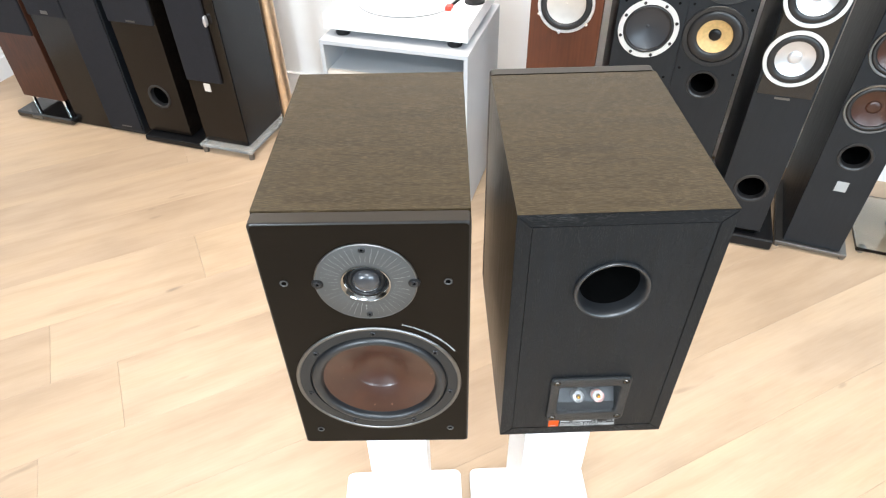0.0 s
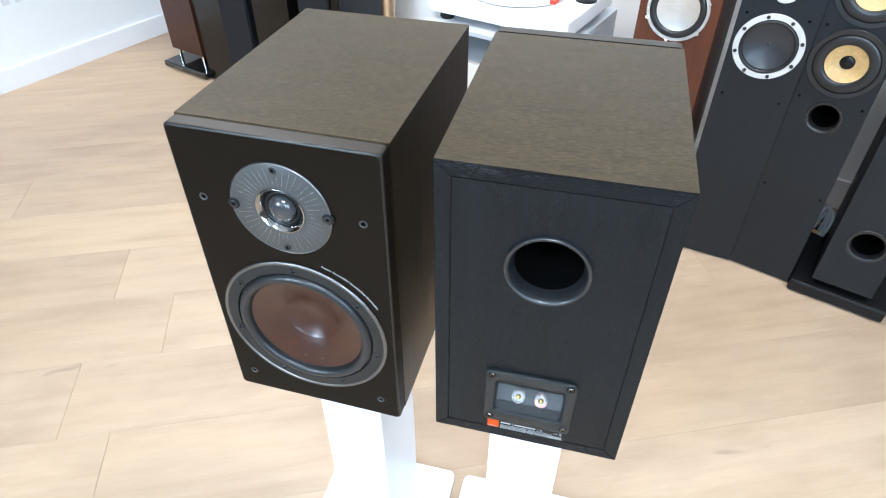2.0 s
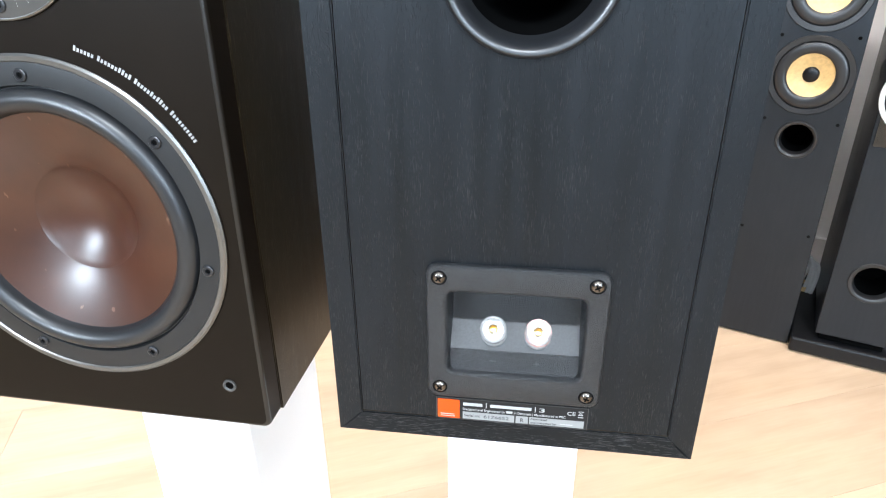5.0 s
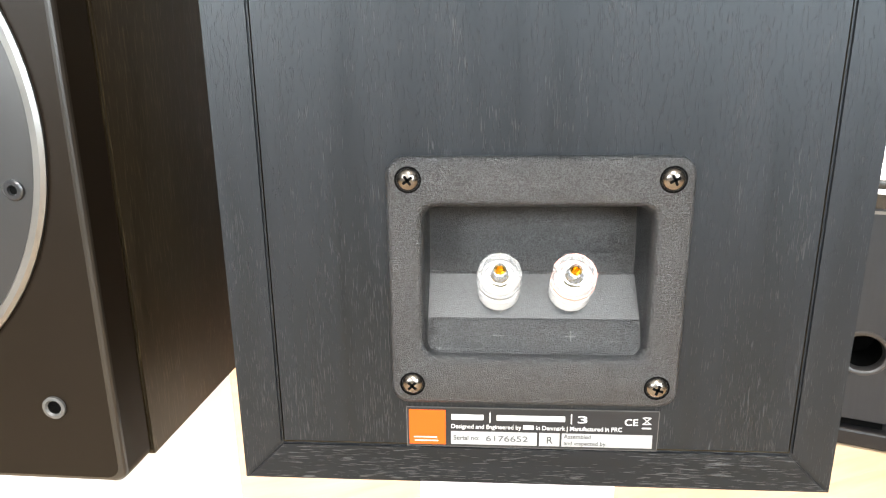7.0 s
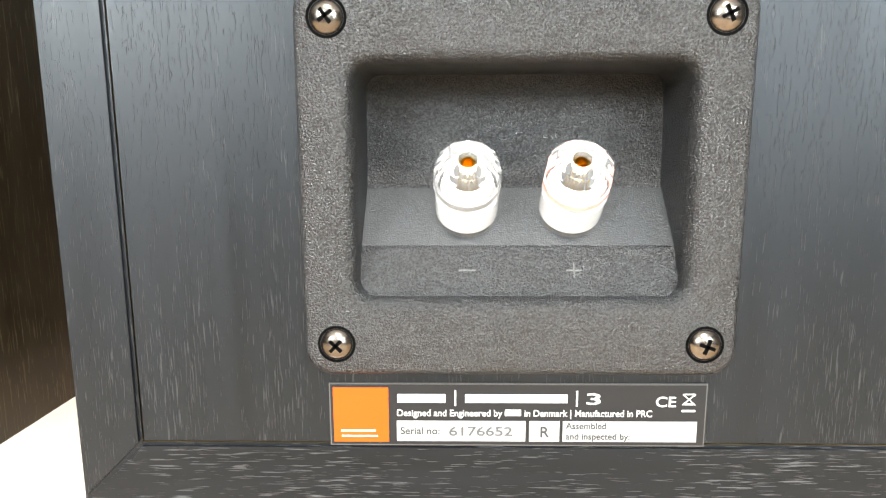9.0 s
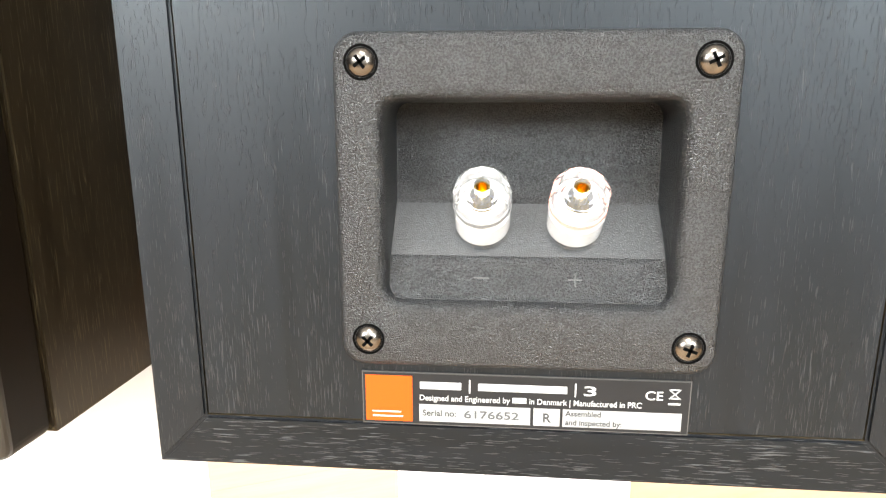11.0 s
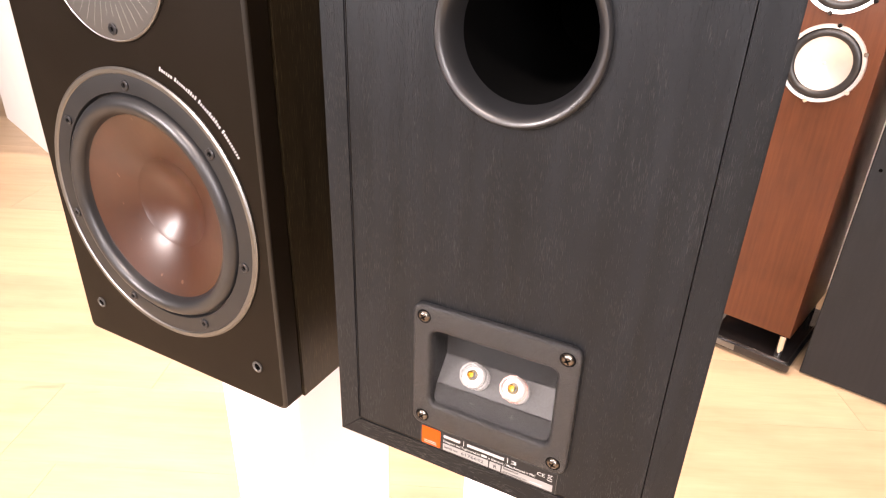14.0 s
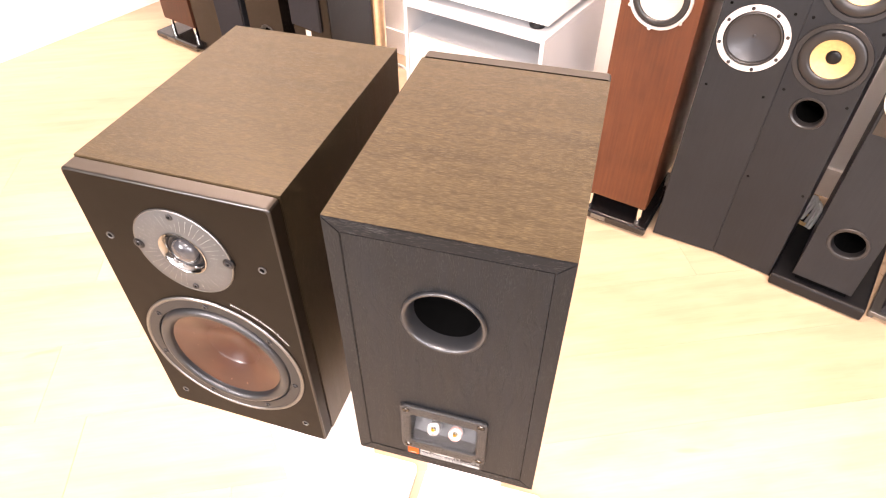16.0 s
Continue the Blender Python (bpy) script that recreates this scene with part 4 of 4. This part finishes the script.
t = tower(ROW(0.908, 0.022), "gloss brown-black tower speaker with cloth grille on glass base", 0.006, 0.188, 0.28, 0.040, 1.0, M_TOWER_BROWN)
part("grille", box(0.008, 0.150, -0.010, 0, 0.290, 0.99, 0.003), M_GRILLE, t, "dark purple-black cloth grille")
part("side_cheek", box(0.186, 0.190, 0.006, 0.276, 0.042, 0.998), M_TOWER, t)
part("paper_tag", box(0.066, 0.092, -0.0012, 0, 0.250, 0.280), M_BEIGE, t, "cream paper tag")
part("glass_base", box(-0.004, 0.217, -0.030, 0.30, 0.026, 0.038, 0.002), M_PALE_GLASS, t, "pale frosted glass base")
feet(t, [(0.008, -0.018), (0.205, -0.018), (0.008, 0.28), (0.205, 0.28)], 0.0, 0.026, 0.010, M_SILVER)
bm = lathe([(0.012, -0.004), (0.012, -0.016), (0.009, -0.018), (0, -0.0185)], 0, 0, 0, segments=24)
for v in bm.verts:
    v.co.x, v.co.z = 0.153 + v.co.x * 0.45, 0.513 + v.co.z * 1.5
part("badge", bm, M_ALU, t, "oval silver badge", True)

# brass pole in front of the wall
pole = tagged(part("floor_pole", lathe([(0.0235, 0.0), (0.0235, CEIL)], -0.611, 1.691, 0, "z", 40), M_BRASS, None, "", True), "brushed brass pole from floor to ceiling", "pole")

# ---- low cabinet with turntable ----
cab = thing("media_cabinet", pose(-0.392, 1.336, 0, 0, 0, -18.2), "pale grey media cabinet with open niche and beige front", "cabinet")
CW, CD, CT = 0.445, 0.40, 0.553
part("top_board", box(0, CW, 0, CD, CT - 0.012, CT, 0.001), M_SHELF, cab)
part("side_board", box(0, 0.012, 0, CD, 0.055, CT - 0.0122, 0.001), M_SHELF, cab)
part("side_board", box(CW - 0.012, CW, 0, CD, 0.055, CT - 0.0122, 0.001), M_SHELF, cab)
part("back_board", box(0.0122, CW - 0.0122, CD - 0.012, CD - 0.001, 0.06, CT - 0.0122), M_SHELF, cab)
part("shelf_board", box(0.0122, CW - 0.0122, 0.021, CD - 0.0122, 0.448, 0.460), M_SHELF, cab)
part("bottom_board", box(0.0122, CW - 0.0122, 0.002, CD - 0.0122, 0.055, 0.075), M_SHELF, cab)
part("toe_kick", box(0.004, CW - 0.004, 0.040, CD - 0.02, 0.0, 0.0548), M_SHELF, cab, "recessed grey base of the cabinet")
part("drawer_front", box(0.0135, CW - 0.0135, 0.003, 0.020, 0.085, 0.460, 0.001), M_BEIGE, cab, "plain beige front")

tt = thing("turntable", pose(-0.392, 1.336, CT, 0, 0, -18.2) @ pose(0.0, 0.035, 0), "white gloss turntable standing on the grey cabinet", "turntable")
part("plinth", box(0.005, 0.435, 0.0, 0.33, 0.020, 0.065, 0.003), M_WHITE_GLOSS, tt)
for x, y in ((0.05, 0.03), (0.39, 0.03), (0.05, 0.30), (0.39, 0.30)):
    part("foot", lathe([(0.020, 0), (0.022, 0.006), (0.018, 0.020)], x, y, 0, "z", 24), M_BLACK, tt, "", True)
part("platter", lathe([(0.150, 0.069), (0.150, 0.086), (0.147, 0.088), (0, 0.088)], 0.205, 0.165, 0, "z", 64), M_WHITE_GLOSS, tt, "", True)
part("spindle", lathe([(0.0035, 0.088), (0.0035, 0.100), (0.002, 0.102), (0, 0.102)], 0.205, 0.165, 0, "z", 16), M_CHROME, tt, "", True)
part("arm_base", lathe([(0.030, 0.065), (0.030, 0.070), (0.020, 0.076), (0.012, 0.082), (0.012, 0.104), (0, 0.106)], 0.405, 0.190, 0, "z", 28), M_BLACK, tt, "black tonearm base", True)
way = Vector((0.367 - 0.405, 0.056 - 0.190, -0.012)).normalized()
part("tonearm", lathe([(0, 0.0), (0.0045, 0.0), (0.0042, 0.139), (0, 0.139)], 0.405, 0.190, 0.107, tilt=way, segments=14), M_BLACK, tt, "black tonearm tube", True)
part("counterweight", lathe([(0, -0.052), (0.015, -0.052), (0.017, -0.049), (0.017, -0.022), (0.015, -0.019), (0.006, -0.018), (0.006, 0.002)], 0.405, 0.190, 0.107, tilt=way, segments=24), M_BLACK, tt, "black counterweight", True)
part("cartridge", box(0.367 - 0.009, 0.367 + 0.009, 0.056 - 0.014, 0.056 + 0.012, 0.0885, 0.100, 0.002), M_RED_CLEAR, tt, "red cartridge")

# ---- glass base with a chrome column beside the last tower ----
gs = thing("glass_stand", pose(1.195, 0.955, 0, 0, 0, -22), "clear glass base plate with brushed metal column", "stand")
part("glass_plate", box(0, 0.32, 0, 0.30, 0.014, 0.026, 0.002), M_GLASS, gs)
part("column", lathe([(0.045, 0.026), (0.043, 0.030), (0.028, 0.036), (0.026, 0.75)], 0.14, 0.15, 0, "z", 36), M_SILVER, gs, "", True)
for x, y in ((0.02, 0.02), (0.30, 0.02), (0.02, 0.28), (0.30, 0.28)):
    part("foot", lathe([(0.010, 0), (0.010, 0.014)], x, y, 0, "z", 20), M_SILVER, gs, "", True)


def tube(points, r, sides=8):
    """A round cable through the points."""
    pts = [Vector(p) for p in points]
    smooth = []
    for k in range(len(pts) - 1):
        p0, p1, p2, p3 = pts[max(k - 1, 0)], pts[k], pts[k + 1], pts[min(k + 2, len(pts) - 1)]
        for q in range(6):
            t = q / 6
            smooth.append(0.5 * (2 * p1 + (p2 - p0) * t + (2 * p0 - 5 * p1 + 4 * p2 - p3) * t * t + (3 * p1 - p0 - 3 * p2 + p3) * t ** 3))
    smooth.append(pts[-1])
    bm = bmesh.new()
    rings = []
    for k, p in enumerate(smooth):
        way = (smooth[min(k + 1, len(smooth) - 1)] - smooth[max(k - 1, 0)]).normalized()
        turn = way.to_track_quat("Z", "Y").to_matrix()
        rings.append([bm.verts.new(p + turn @ Vector((r * math.cos(2 * math.pi * n / sides), r * math.sin(2 * math.pi * n / sides), 0))) for n in range(sides)])
    for a, b in zip(rings, rings[1:]):
        for n in range(sides):
            bm.faces.new((a[n], a[(n + 1) % sides], b[(n + 1) % sides], b[n]))
    bm.faces.new(rings[0])
    bm.faces.new(rings[-1])
    return bm


# ---- loose cables behind the towers ----
bundle = thing("cable_bundle", pose(0.845, 1.315, 0, 0, 0, -21), "white tied-up cable bundle lying between the towers", "cable")
rng = random.Random(3)
for k in range(5):
    a = rng.uniform(-0.012, 0.012)
    b = rng.uniform(-0.010, 0.010)
    loop = [(a - 0.02, b, 0.008 + 0.004 * k), (a - 0.012, b + 0.02, 0.05), (a, b + 0.012, 0.090 + 0.008 * k), (a + 0.014, b, 0.115), (a + 0.02, b - 0.01, 0.09), (a + 0.012, b - 0.02, 0.03), (a, b - 0.03, 0.008)]
    part("cable", tube(loop, 0.0055), M_CABLE, bundle, "", True)
part("cable_tie", lathe([(0.024, 0.035), (0.027, 0.042), (0.024, 0.052)], 0, 0, 0, "z", 20), M_YELLOW, bundle, "orange-brown tie", True)
wire = tagged(part("wall_cable", tube([room(1.235, 0.50, 0.20), room(1.225, 0.46, 0.14), room(1.20, 0.42, 0.03), room(1.16, 0.40, 0.006), room(1.05, 0.42, 0.006), room(0.9, 0.40, 0.006)], 0.005), M_CABLE, None, "", True), "white cable running from the wall along the floor", "cable")

planks()
